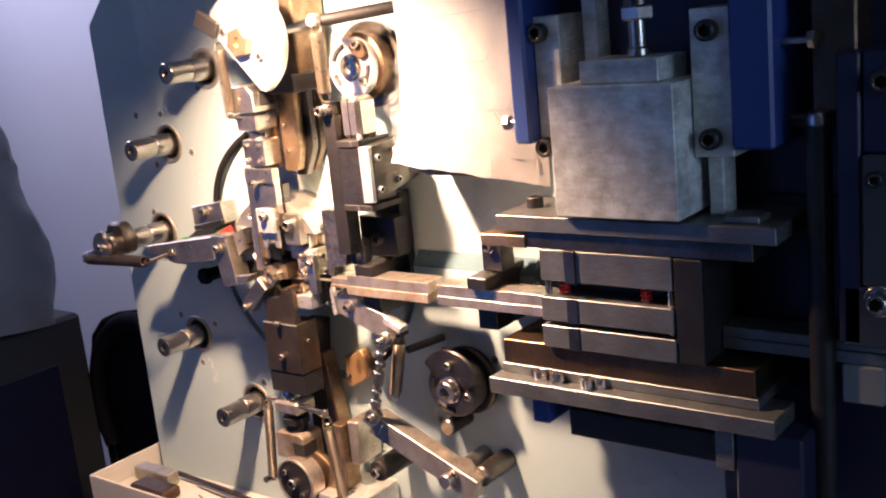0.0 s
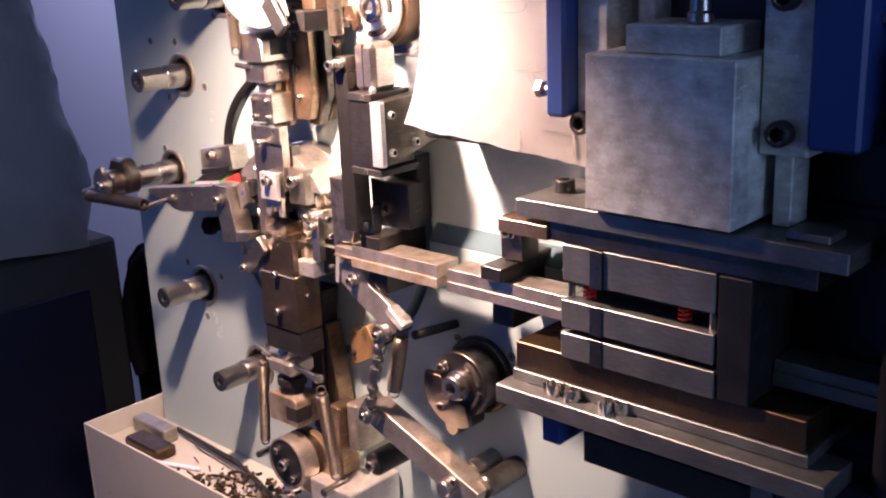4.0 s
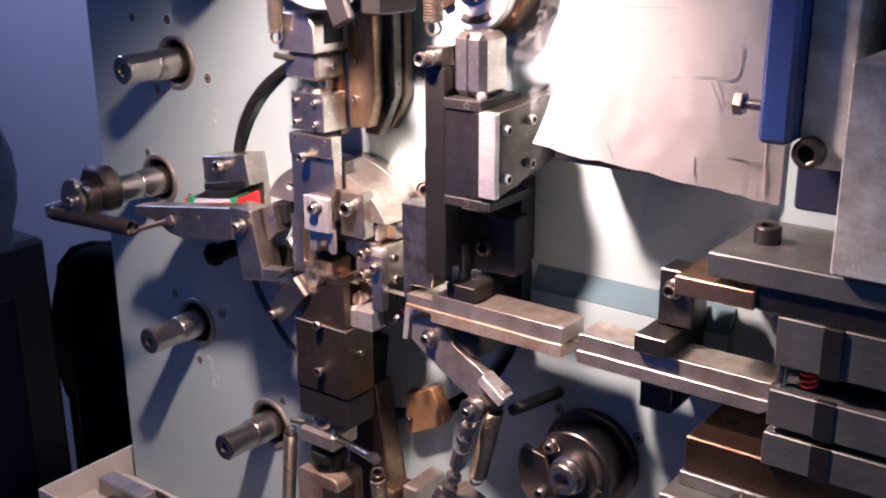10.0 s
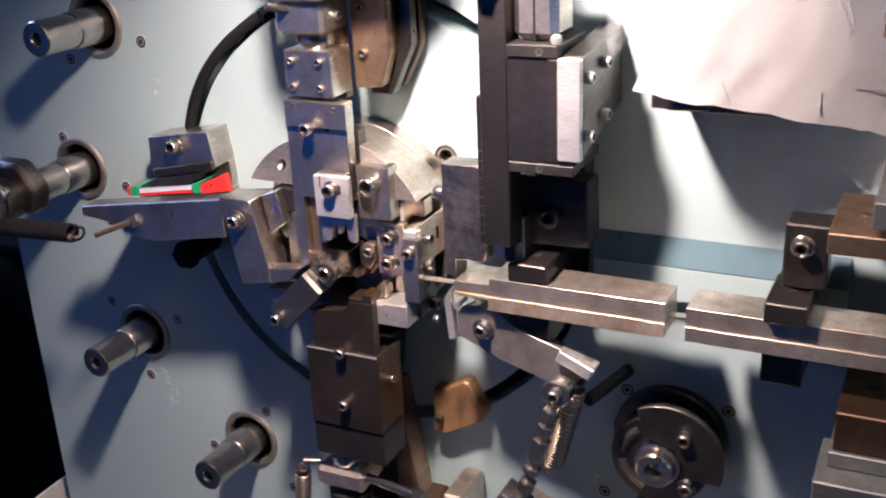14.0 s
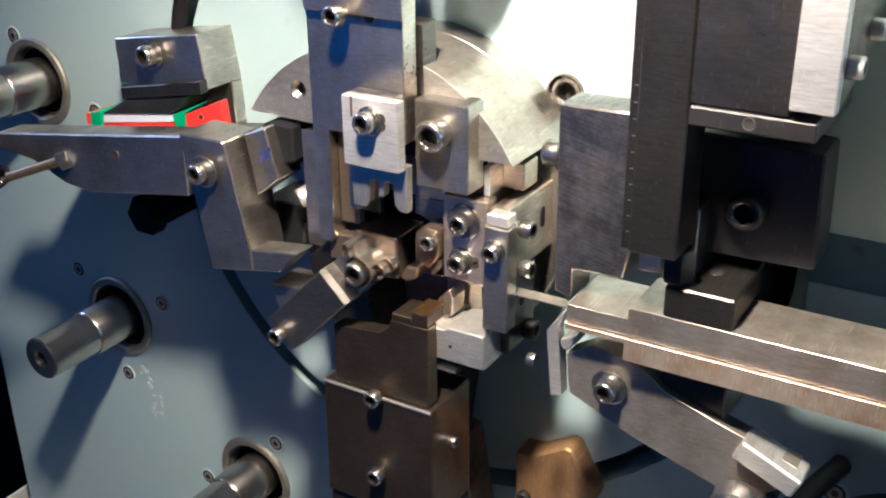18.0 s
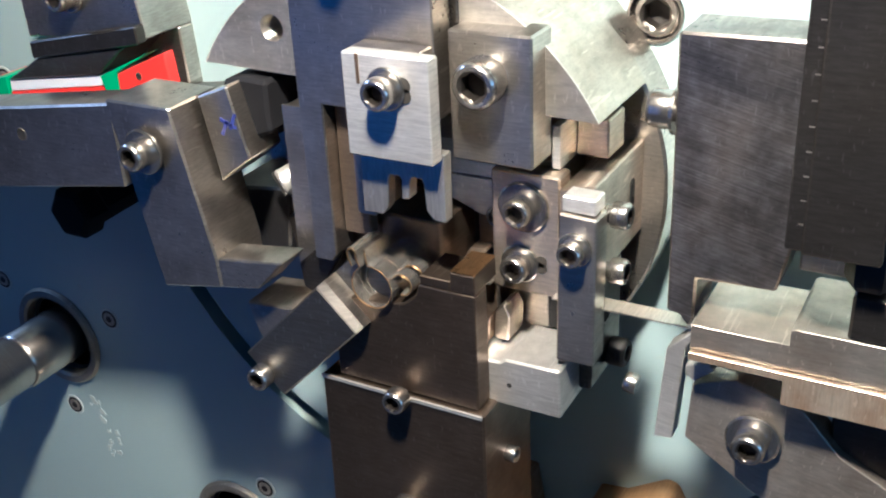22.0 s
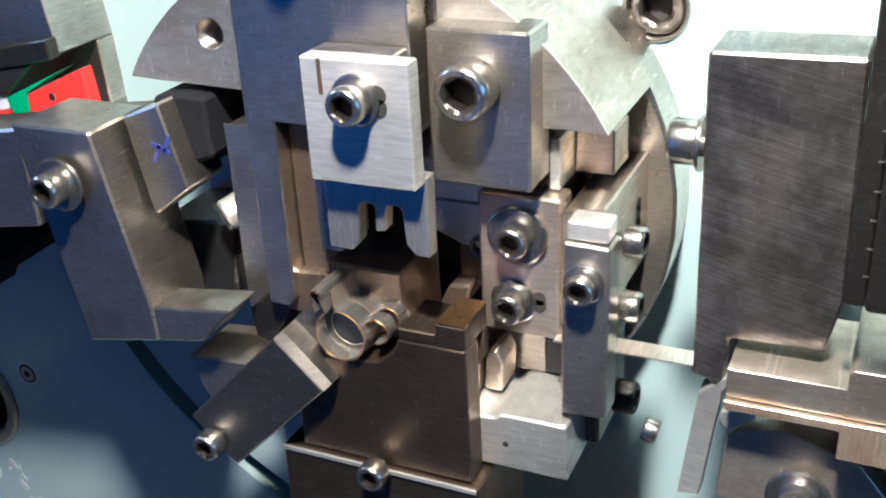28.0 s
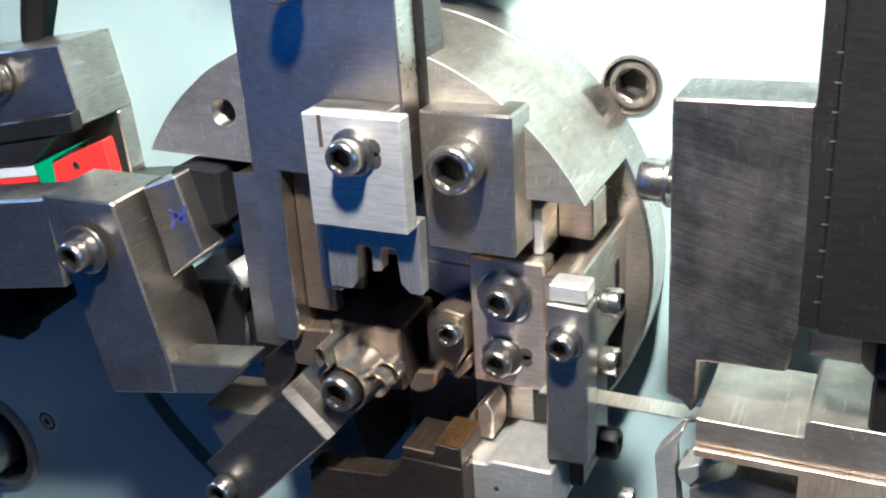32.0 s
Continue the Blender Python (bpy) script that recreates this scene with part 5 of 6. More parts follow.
part("cam_plate", prism([(0.1000 + (0.044 - 0.010 * math.cos(a * 1 - 2.2)) * math.cos(a), 0.9980 + (0.044 - 0.010 * math.cos(a - 2.2)) * math.sin(a)) for a in (2 * math.pi * i / 40 for i in range(40))], -0.066, -0.056, 0.001), BROWN, low)
part("roller_fork", box(0.146, 0.164, -0.060, -0.030, 0.985, 1.078, 0.002), BROWN, low)
screw(low, 0.1000, -0.0956, 0.9980, 0.014)
screw(low, 0.0850, -0.0956, 1.0120, 0.008)
screw(low, 0.1140, -0.0956, 0.9830, 0.008)
part("foot_block", box(0.130, 0.205, -0.085, -0.004, 0.935, 0.985, 0.0015), BRIGHT, low, "pale bracket foot")
bore(low, 0.160, -0.0852, 0.962, 0.010)
bore(low, 0.190, -0.0852, 0.950, 0.010)
part("anchor_stud", rod((0.0270, -0.0850, 0.982), (0.0270, 0.0, 0.982), 0.0045), SCREWED, low)
part("right_stud", rod((0.1720, -0.1000, 0.984), (0.1720, -0.060, 0.984), 0.0055), SCREWED, low)

# added flat light blocker, unseen, on an arm from the top of the face
shade = thing("lamp_light_blocker", (0.11, -0.23, 1.72), "added unseen flat light blocker on a bent arm", "lamp")
part("shade", prism([(0.096, 1.663), (0.1405, 1.687), (0.168, 1.770), (0.100, 1.770), (0.082, 1.700)], -0.231, -0.229, 0.0), DULL, shade)
part("arm", swept([(0.120, -0.226, 1.768), (0.118, -0.20, 1.785), (0.115, -0.10, 1.790), (0.112, 0.004, 1.785)], 0.006, 10), BLACK, shade)

# black cable looped over the face behind the slide
cable = [(HUB[0] + 0.181 * math.cos(radians(a)), -0.006 - 0.006 * math.sin(radians((a - 118) * 4.2)), HUB[1] + 0.181 * math.sin(radians(a))) for a in range(118, 162, 3)]
solo("black_cable", swept(cable, 0.0048, 10), RUBBER, "black rubber cable curving along the turntable's gap", "cable")

# ---- press beside the forming head ----
press_head = thing("sliding_ram", (0.62, -0.05, 1.45), "grey steel press ram block with stained faces, over the die", "press")
part("ram_block", box(0.5575, 0.6905, -0.1105, -0.030, 1.3930, 1.5225, 0.0012), GREY_STEEL, press_head)
part("cap_block", box(0.5865, 0.6700, -0.0960, -0.032, 1.5228, 1.5450, 0.0010), GREY_STEEL, press_head)
part("screw_neck", lathe((0.6410, -0.075, 1.5452), [(0.0, 0.0085), (0.002, 0.0105), (0.008, 0.0105), (0.010, 0.0085), (0.05, 0.0085)], "z", 28), SCREWED, press_head)
part("lock_nut", lathe((0.6410, -0.075, 1.580), [(0.0, 0.015), (0.002, 0.0165), (0.012, 0.0165), (0.014, 0.015)], "z", 6), SCREWED, press_head)
part("screw_shaft", lathe((0.6410, -0.075, 1.594), [(0, 0.012), (0.2, 0.012)], "z", 24), DARK, press_head)
part("top_plate", box(0.4750, 0.7790, -0.1010, -0.004, 1.3725, 1.3892, 0.0010), DIE, press_head)
part("under_plate", box(0.5090, 0.7550, -0.0960, -0.004, 1.3545, 1.3720, 0.0008), DARK, press_head)
part("left_lug", box(0.4520, 0.5085, -0.0990, -0.020, 1.3540, 1.3672, 0.0008), BROWN, press_head)
part("cap_bolt", lathe((0.4990, -0.058, 1.3894), [(0, 0.0092), (0.0105, 0.0092), (0.0118, 0.0082), (0.0118, 0.0050), (0.0070, 0.0046), (0.0068, 0.0005)], "z", 24), BLACK, press_head, "raised black cap bolt")
bore(press_head, 0.4700, -0.060, 1.3676, 0.006, "z")
part("right_post", box(0.7000, 0.7150, -0.060, -0.030, 1.3895, 1.45, 0.0010), GREY_STEEL, press_head)
part("side_strap", box(0.7250, 0.7600, -0.090, -0.060, 1.3895, 1.396, 0.0010), DIE, press_head)

die = thing("press_die", (0.60, -0.05, 1.29), "layered grey steel die set with red springs", "die")
part("upper_plate", box(0.5250, 0.6740, -0.0985, -0.020, 1.3205, 1.3540, 0.0008), DIE, die)
part("end_block", box(0.6765, 0.7050, -0.0985, -0.020, 1.2478, 1.3536, 0.001), BLACK, die, "black end block")
part("middle_plate", box(0.5240, 0.6745, -0.1000, -0.020, 1.2770, 1.3030, 0.0008), DIE, die)
part("lower_plate", box(0.5230, 0.6760, -0.1000, -0.020, 1.2475, 1.2715, 0.0008), DIE, die)
part("core", box(0.5300, 0.6700, -0.060, -0.022, 1.2478, 1.3538, 0.0), BLACK, die)
for a, b in ((1.3200, 1.3545), (1.2765, 1.3035), (1.2470, 1.2720)):
    part("dark_strip", box(0.5555, 0.5680, -0.1012, -0.096, a, b, 0.0003), DARK, die)
for x in (0.545, 0.640):
    spring = swept(coil_points((x, -0.085, 1.304), (x, -0.085, 1.3200), 0.0050, 4), 0.0013, 6)
    part("red_spring", spring, RED, die, "red die spring")
    part("spring_pin", rod((x, -0.085, 1.272), (x, -0.085, 1.3203), 0.0030), DARK, die)
for x in (0.529, 0.669):
    part("guide_pin", rod((x, -0.090, 1.272), (x, -0.090, 1.3203), 0.0035), SCREWED, die)

bed = thing("press_bed", (0.62, -0.05, 1.22), "long stepped steel bolster bar under the die", "press bed")
part("rail", box(0.4580, 0.7780, -0.1155, -0.060, 1.1905, 1.2090, 0.0010), DIE, bed)
part("rear_step", box(0.4640, 0.7560, -0.0960, -0.010, 1.2092, 1.2200, 0.0008), DIE, bed)
part("brown_plate", box(0.4660, 0.7520, -0.0930, -0.010, 1.2202, 1.2472, 0.0010), OLDBROWN, bed)
bore(bed, 0.4850, -0.055, 1.2476, 0.009, "z")
# black bar put in for the shaded slot under the rail
part("under_slot_shade", box(0.5480, 0.7130, -0.1000, -0.030, 1.1500, 1.1800, 0.001), BLACK, bed)
part("foot", box(0.7140, 0.7330, -0.105, -0.030, 1.1460, 1.1902, 0.0010), DIE, bed)
part("foot", box(0.5050, 0.5250, -0.105, -0.030, 1.1600, 1.1902, 0.0010), BLUE, bed)


def loose_clip(x, y, turn):
    """A finished clip standing on end: an open ring of strip with its two folded ears."""
    ob = thing("loose_clip", (x, y, 1.2092), "bright spring steel clip standing on the bolster bar", "clip", "loose clips")
    r, h, t = 0.0066, 0.0105, 0.0004
    a0 = radians(turn)
    ring = [(r * math.cos(a0 + radians(12 + k * 336 / 24)), r * math.sin(a0 + radians(12 + k * 336 / 24))) for k in range(25)]
    ear = [(r * q * math.cos(a0 + radians(b)), r * q * math.sin(a0 + radians(b))) for q, b in ((1.02, -8), (1.30, -12), (1.52, -4), (1.46, 6), (1.20, 8), (1.02, 6))]
    for name, line in (("ring", ring), ("folded_ear", ear)):
        bm = bmesh.new()
        rows = [[bm.verts.new((x + a * k, y + b * k, 1.2093 + z)) for k, z in ((1 + t / r, 0), (1 + t / r, h), (1 - t / r, h), (1 - t / r, 0))] for a, b in line]
        for p, q in zip(rows, rows[1:]):
            for n in range(4):
                bm.faces.new((p[n], p[(n + 1) % 4], q[(n + 1) % 4], q[n]))
        bm.faces.new(rows[0])
        bm.faces.new(rows[-1][::-1])
        part(name, bm, CHROME, ob)
    return ob


for x, y, turn in ((0.5160, -0.1010, 200), (0.5265, -0.0895, 20), (0.5385, -0.1005, 250), (0.5480, -0.0885, 40), (0.5745, -0.1035, 300), (0.5880, -0.0975, 120)):
    loose_clip(x, y, turn)


def blue_column(x0, x1, y0, z0, label):
    ob = thing("press_column", ((x0 + x1) / 2, y0, z0), label, "column", "press columns")
    part("column_plate", box(x0, x1, y0, 0.08, z0, 2.05, 0.003), BLUE, ob)
    return ob


col = blue_column(0.4930, 0.5140, -0.0790, 1.4610, "deep blue painted press frame column")
part("gib", box(0.5145, 0.5450, -0.060, 0.02, 1.4450, 1.5900, 0.001), GREY_STEEL, col)
screw(col, 0.5235, -0.060, 1.5740, 0.020, mat=BLACK)
screw(col, 0.5235, -0.060, 1.4560, 0.020, mat=BLACK)
part("inner_gib", box(0.5560, 0.5720, -0.030, 0.02, 1.5300, 1.72, 0.001), GREY_STEEL, col)
part("adjust_bolt", rod((0.4930, -0.055, 1.4810), (0.4740, -0.055, 1.4810), 0.0038, 14), SCREWED, col)
part("bolt_head", rod((0.4745, -0.055, 1.4810), (0.4675, -0.055, 1.4810), 0.0085, 6), SCREWED, col)
col2 = blue_column(0.7320, 0.7720, -0.0800, 1.4560, "deep blue painted press frame column with an adjusting bolt")
part("gib", box(0.6920, 0.7310, -0.0720, 0.02, 1.4480, 1.5860, 0.001), GREY_STEEL, col2)
screw(col2, 0.7110, -0.0720, 1.5660, 0.020, mat=BLACK)
screw(col2, 0.7110, -0.0720, 1.4660, 0.020, mat=BLACK)
part("adjust_bolt", rod((0.7720, -0.055, 1.5500), (0.7980, -0.055, 1.5510), 0.0038, 14), SCREWED, col2)
part("bolt_head", rod((0.7960, -0.055, 1.5510), (0.8030, -0.055, 1.5512), 0.0085, 6), SCREWED, col2)
back = thing("blue_press", (0.66, 0.05, 1.3), "dark blue press frame behind the ram", "press")
part("back_plate", box(0.4960, 0.96, -0.0030, 0.10, 1.40, 2.05, 0.002), NAVY, back)
part("lower_frame", box(0.6780, 0.96, -0.0030, 0.10, 0.62, 1.40, 0.002), NAVY, back)
part("foot", box(0.7340, 0.8000, -0.105, -0.004, 1.09, 1.189, 0.003), NAVY, back)
part("head_beam", box(0.4935, 1.05, -0.085, 0.1, 1.80, 2.05, 0.003), BLUE, back)
part("rear_post", box(0.7960, 0.8360, -0.050, -0.0035, 1.4780, 1.7990, 0.002), OLDBROWN, back, "dull brown-grey upright post")
tie = thing("tie_rod", (0.806, -0.06, 1.3), "dark tie rod with a bright chamfered end", "rod")
part("rod", lathe((0.8050, -0.060, 0.70), [(0, 0.0115), (0.775, 0.0115), (0.7765, 0.0100)], "z", 32), BLACK, tie)
part("bright_rim", lathe((0.8050, -0.060, 1.4762), [(0, 0.0104), (0.006, 0.0110), (0.011, 0.009), (0.013, 0.006)], "z", 32), SCREWED, tie)
part("cross_rod", rod((0.765, -0.03, 1.476), (0.80, -0.03, 1.476), 0.009), DARK, tie)
side = thing("second_press_column", (0.84, -0.05, 1.3), "blue column of the neighbouring press with a dull cover plate", "column")
part("column_plate", box(0.8260, 0.8460, -0.0780, 0.05, 1.2800, 1.5400, 0.002), NAVY, side)
part("cover_plate", box(0.8470, 0.95, -0.0800, 0.05, 1.3350, 1.4520, 0.002), CABINET, side)
part("upper_plate", box(0.8470, 0.95, -0.0760, 0.05, 1.4530, 1.5400, 0.002), NAVY, side)
screw(side, 0.8660, -0.0760, 1.5150, 0.020, mat=BLACK)
screw(side, 0.8600, -0.0800, 1.4320, 0.014, mat=BLACK)
screw(side, 0.8620, -0.0790, 1.3230, 0.020, 0.028)
part("bracket", box(0.8300, 0.9200, -0.0780, -0.010, 1.2780, 1.3340, 0.002), CABINET, side)
out_bar = thing("outfeed_bar", (0.85, -0.04, 1.265), "grey two-piece steel bar leading out behind the die", "bar")
part("upper_strip", box(0.7060, 1.02, -0.0560, -0.020, 1.2655, 1.2760, 0.0008), DIE, out_bar)
part("lower_strip", box(0.7060, 1.02, -0.0575, -0.020, 1.2535, 1.2652, 0.0008), DIE, out_bar)
support = solo("bar_support", box(0.8220, 0.8600, -0.060, -0.004, 1.2150, 1.2530, 0.002), FRAMEGREY, "grey support block under the outfeed bar", "block")


# ---- drawing sheet pinned over the face ----
def sheet_at(u, v):
    """A point of the hanging sheet: u across from 0 to 1, v down from 0 to 1."""
    left_edge, right_edge = Vector((0.3505, -0.078, 0)), Vector((0.4860, -0.003, 0))
    p = left_edge.lerp(right_edge, u)
    p.x -= (0.012 * v ** 7 + 0.008 * v ** 3) * (1 - u) + 0.003 * math.sin(6 * v) * (1 - u)
    top, low = 1.70, 1.4424 - 0.043 * u + 0.003 * math.sin(3.14 * u) + 0.002 * noise.noise(Vector((7 * u, 0.3, 0)))
    p.z = top + (low - top) * v
    p.y += 0.004 * math.sin(3.1 * u + 2.0 * v) * (1 - u) + 0.003 * math.sin(9 * u - 3 * v) * v * (1 - u) - 0.018 * v * v * (1 - u) - 0.008 * v * v * math.sin(3.14 * u)
    return p


def drawing_sheet():
    ob = thing("drawing_sheet", (0.43, -0.05, 1.56), "creased white technical drawing with faint pencil lines", "paper")
    bm = bmesh.new()
    nu, nv = 34, 44
    grid = [[bm.verts.new(sheet_at(i / nu, j / nv) + Vector((0, 0.0012 * noise.noise(Vector((i * 0.35, j * 0.35, 0))), 0.0016 * noise.noise(Vector((i * 1.3, 3, 0))) * (j == nv)))) for i in range(nu + 1)] for j in range(nv + 1)]
    for j in range(nv):
        for i in range(nu):
            bm.faces.new((grid[j][i], grid[j][i + 1], grid[j + 1][i + 1], grid[j + 1][i]))
    bmesh.ops.solidify(bm, geom=bm.faces[:], thickness=0.0003)
    part("sheet", bm, PAPER, ob)

    def line(points, r=0.00042):
        return swept([sheet_at(u, v) + Vector((0.0001, -0.0005, 0)) for u, v in points], r, 4)

    def arc(cu, cv, ru, rv, a0, a1):
        return [(cu + ru * math.cos(radians(a0 + (a1 - a0) * k / 12)), cv + rv * math.sin(radians(a0 + (a1 - a0) * k / 12))) for k in range(13)]
    strokes = [[(0.165, 0.575)] + [(0.233, 0.577), (0.572, 0.549)] + arc(0.60, 0.515, 0.05, 0.03, 80, 0),
               [(0.50, 0.752), (0.715, 0.731)] + arc(0.715, 0.690, 0.068, 0.041, 85, 0) + [(0.783, 0.642)],
               [(0.673, 0.740), (0.727, 0.795)], [(0.776, 0.915), (0.898, 0.904)], [(0.921, 0.62), (0.925, 0.78), (0.931, 0.975)],
               [(0.655, 0.929), (0.665, 0.977)], [(0.30, 0.950), (0.35, 0.990)], [(0.70, 0.735), (0.74, 0.790)], [(0.60, 0.735), (0.68, 0.726)],
               [(0.20, 0.600), (0.50, 0.580)], [(0.05, 0.40), (0.50, 0.36), (0.92, 0.32)]]
    for stroke in strokes:
        part("pencil_line", line(stroke, 0.00024), INK, ob)
    return ob


drawing_sheet()
# block added behind the drawing, sized by the shadow it throws on the face
bracket = thing("shadow_block", (0.39, 0.0, 1.43), "dark block added behind the drawing to shape the shadow on the face", "bracket")
part("arm", box(0.341, 0.428, -0.0440, -0.002, 1.4190, 1.470, 0.001), DARK, bracket)
part("arm_front", box(0.338, 0.374, -0.0720, -0.0442, 1.4270, 1.470, 0.001), DARK, bracket)


# ---- clear wrapping film left on the machine ----
def film(cx, cz, w, h, y, seed):
    rnd = random.Random(seed)
    bm = bmesh.new()
    n = 16
    grid = [[bm.verts.new((cx + (i / n - 0.5) * w + rnd.uniform(-1, 1) * w * 0.012, y - 0.012 * abs(noise.noise(Vector((i * 0.5, j * 0.5, seed)))) - rnd.uniform(0, 0.004), cz + (j / n - 0.5) * h * (0.8 + 0.3 * math.sin(i))))
             for i in range(n + 1)] for j in range(n + 1)]
    for j in range(n):
        for i in range(n):
            bm.faces.new((grid[j][i], grid[j][i + 1], grid[j + 1][i + 1], grid[j + 1][i]))
    ob = solo("wrapping_film", bm, FILM, "crumpled scrap of clear wrapping film stuck to the face", "film", "film scraps")
    ob.data.polygons.foreach_set("use_smooth", [False] * len(ob.data.polygons))
    return ob


film(0.43, 1.385, 0.10, 0.045, -0.004, 3)
film(0.66, 1.095, 0.20, 0.07, -0.008, 5)
film(-0.12, 1.62, 0.16, 0.12, -0.006, 8)
film(0.30, 1.52, 0.07, 0.10, -0.012, 11)
film(0.332, 1.485, 0.06, 0.06, -0.046, 13)

# ---- tray with tools, under the face ----
tray = thing("tool_tray", (-0.05, -0.06, 0.90), "cream enamelled tray with oily tools and screws", "tray")
part("floor", box(-0.345, 0.50, -0.1215, -0.001, 0.893, 0.897, 0.0), TRAY, tray)
part("front_wall", box(-0.345, 0.50, -0.1255, -0.1220, 0.80, 0.931, 0.0008), TRAY, tray)
part("end_wall", box(-0.3490, -0.3455, -0.1255, 0.06, 0.80, 0.931, 0.0008), TRAY, tray)
pad = solo("brown_stone", box(-0.290, -0.205, -0.095, -0.060, 0.8975, 0.915, 0.003), OLDBROWN, "oily brown whetstone lying in the tray", "whetstone")
solo("grey_bar_stock", box(-0.330, -0.245, -0.055, -0.030, 0.8975, 0.920, 0.002), DULL, "short grey steel bar lying in the tray", "bar")
solo("hex_key", swept([(-0.26, -0.022, 0.908), (-0.10, -0.030, 0.906), (0.02, -0.060, 0.905), (0.035, -0.066, 0.905), (0.040, -0.076, 0.905), (0.036, -0.095, 0.905)], 0.004, 6), BLACK, "long black hex key lying in the tray", "hex key", "hex keys")
solo("hex_key", swept([(-0.20, -0.030, 0.904), (-0.06, -0.042, 0.904), (0.00, -0.068, 0.904), (0.006, -0.080, 0.904)], 0.003, 6), SATIN, "bright hex key lying in the tray", "hex key", "hex keys")
solo("white_rod", rod((-0.215, -0.100, 0.901), (-0.135, -0.070, 0.901), 0.003), WHITEP, "short pale rod lying in the tray", "rod")
rnd = random.Random(4)
for k in range(22):
    x, y = rnd.uniform(-0.12, 0.16), rnd.uniform(-0.108, -0.035)
    ob = thing("loose_screw", (x, y, 0.901), "loose oily screw lying in the tray", "screw", "loose screws")
    a = rnd.uniform(0, 6.28)
    d = Vector((math.cos(a), math.sin(a), 0.0))
    p = Vector((x, y, 0.9015))
    part("shank", rod(p, p + d * 0.016, 0.0022, 10), rnd.choice((BROWN, BLACK, RUSTY)), ob)
    part("head", rod(p - d * 0.006, p, 0.0042, 12), rnd.choice((OLDBROWN, BLACK)), ob)

rnd = random.Random(21)
bits = []
for k in range(150):
    p = Vector((rnd.gauss(-0.01, 0.055), rnd.uniform(-0.112, -0.030), 0.8990 + abs(rnd.gauss(0, 0.008))))
    a, q = rnd.uniform(0, 6.28), rnd.uniform(0.006, 0.022)
    bits.append(rod(p, p + Vector((math.cos(a) * q, math.sin(a) * q * 0.5, rnd.uniform(0.0, 0.006))), rnd.uniform(0.0010, 0.0024), 6, 0.0))
solo("scrap_heap", joined(*bits), OLDBROWN, "heap of oily brown offcuts lying in the tray", "scrap", "", "stuff")

# ---- what stands behind, left of the machine ----
cab = thing("control_cabinet", (-1.60, 0.0, 0.0), "grey cabinet with a dark blue door, behind the machine", "cabinet")
part("carcass", box(-2.0, -1.22, -0.45, 0.46, 0.0, 0.945, 0.01), CABINET, cab)
part("door", box(-1.95, -1.27, -0.462, -0.4505, 0.10, 0.84, 0.006), NAVY, cab, "dark blue sheet door")
part("side_panel", box(-1.2195, -1.210, -0.40, 0.37, 0.10, 0.84, 0.005), NAVY, cab)
def dust_sheet(x1, y0, y1, x0, z0, z1, mat, parent):
    """A sheet draped over a tall machine: narrower above, falling in folds."""
    bm = bmesh.new()
    n, rows = 200, 60
    ring = []
    cx, cy = (x0 + x1) / 2, (y0 + y1) / 2
    hx, hy = (x1 - x0) / 2, (y1 - y0) / 2
    for j in range(rows + 1):
        v = j / rows
        spread = 0.86 + 0.14 * min(1.0, v * 1.6)
        row = []
        for i in range(n):
            a = 2 * math.pi * i / n
            c, q = math.cos(a), math.sin(a)
            k = 1.0 / max(abs(c), abs(q), 0.72)
            fold = 1 + 0.05 * min(1, v * 2) * math.sin(13 * a + 2 * math.sin(3 * a) + 4 * v) * (0.6 + 0.4 * math.sin(5 * a)) + 0.05 * noise.noise(Vector((3 * c, 3 * q, 3 * v))) - 0.035 * abs(noise.noise(Vector((9 * c + 4 * v, 9 * q - 3 * v, 2.5 * v)))) - 0.02 * abs(noise.noise(Vector((22 * c + 9 * v, 22 * q, 5 * v))))
            row.append(bm.verts.new((cx + hx * k * spread * fold * c, cy + hy * k * spread * fold * q, z1 + (z0 - z1) * v + 0.012 * math.sin(5 * a) * v)))
        ring.append(row)
    for p, q in zip(ring, ring[1:]):
        for i in range(n):
            bm.faces.new((p[i], p[(i + 1) % n], q[(i + 1) % n], q[i]))
    bm.faces.new(ring[0])
    return part("dust_sheet", bm, mat, parent, "creased grey plastic dust sheet")


covered = thing("covered_machine", (-1.62, 0.0, 0.945), "small machine on the cabinet under a grey plastic dust sheet", "machine")
dust_sheet(-1.205, -0.42, 0.40, -1.98, 0.947, 1.650, SHEETING, covered)
part("sheet_hem", box(-1.96, -1.24, -0.41, 0.40, 0.9455, 0.957, 0.004), SHEETING, covered)
part("machine_base", box(-1.86, -1.36, -0.30, 0.28, 0.958, 1.10, 0.01), FRAMEGREY, covered)
part("machine_column", box(-1.76, -1.46, -0.20, 0.20, 1.101, 1.50, 0.01), FRAMEGREY, covered)
hose = [(-1.02 + 0.21 * math.cos(a), 0.478, 0.70 + 0.235 * math.sin(a)) for a in (math.radians(-30 + k * 10) for k in range(25))]
solo("black_hose", swept(hose, 0.022, 12), RUBBER, "thick black hose looping behind the machine", "hose")
guard = thing("dark_guard", (-0.85, 0.56, 0.0), "dark belt guard with a rounded top edge, behind the machine", "guard")
GUARD = [(-1.27, 0.0), (-0.42, 0.0), (-0.42, 0.95), (-1.04, 0.945), (-1.13, 0.930), (-1.20, 0.905), (-1.25, 0.86), (-1.27, 0.80)]
part("guard_body", prism(GUARD, 0.515, 0.62, 0.01), RUBBER, guard)
part("guard_rim", swept([(x, 0.510, z) for x, z in GUARD[2:]] + [(-1.27, 0.510, 0.05)], 0.010, 8), RUBBER, guard)

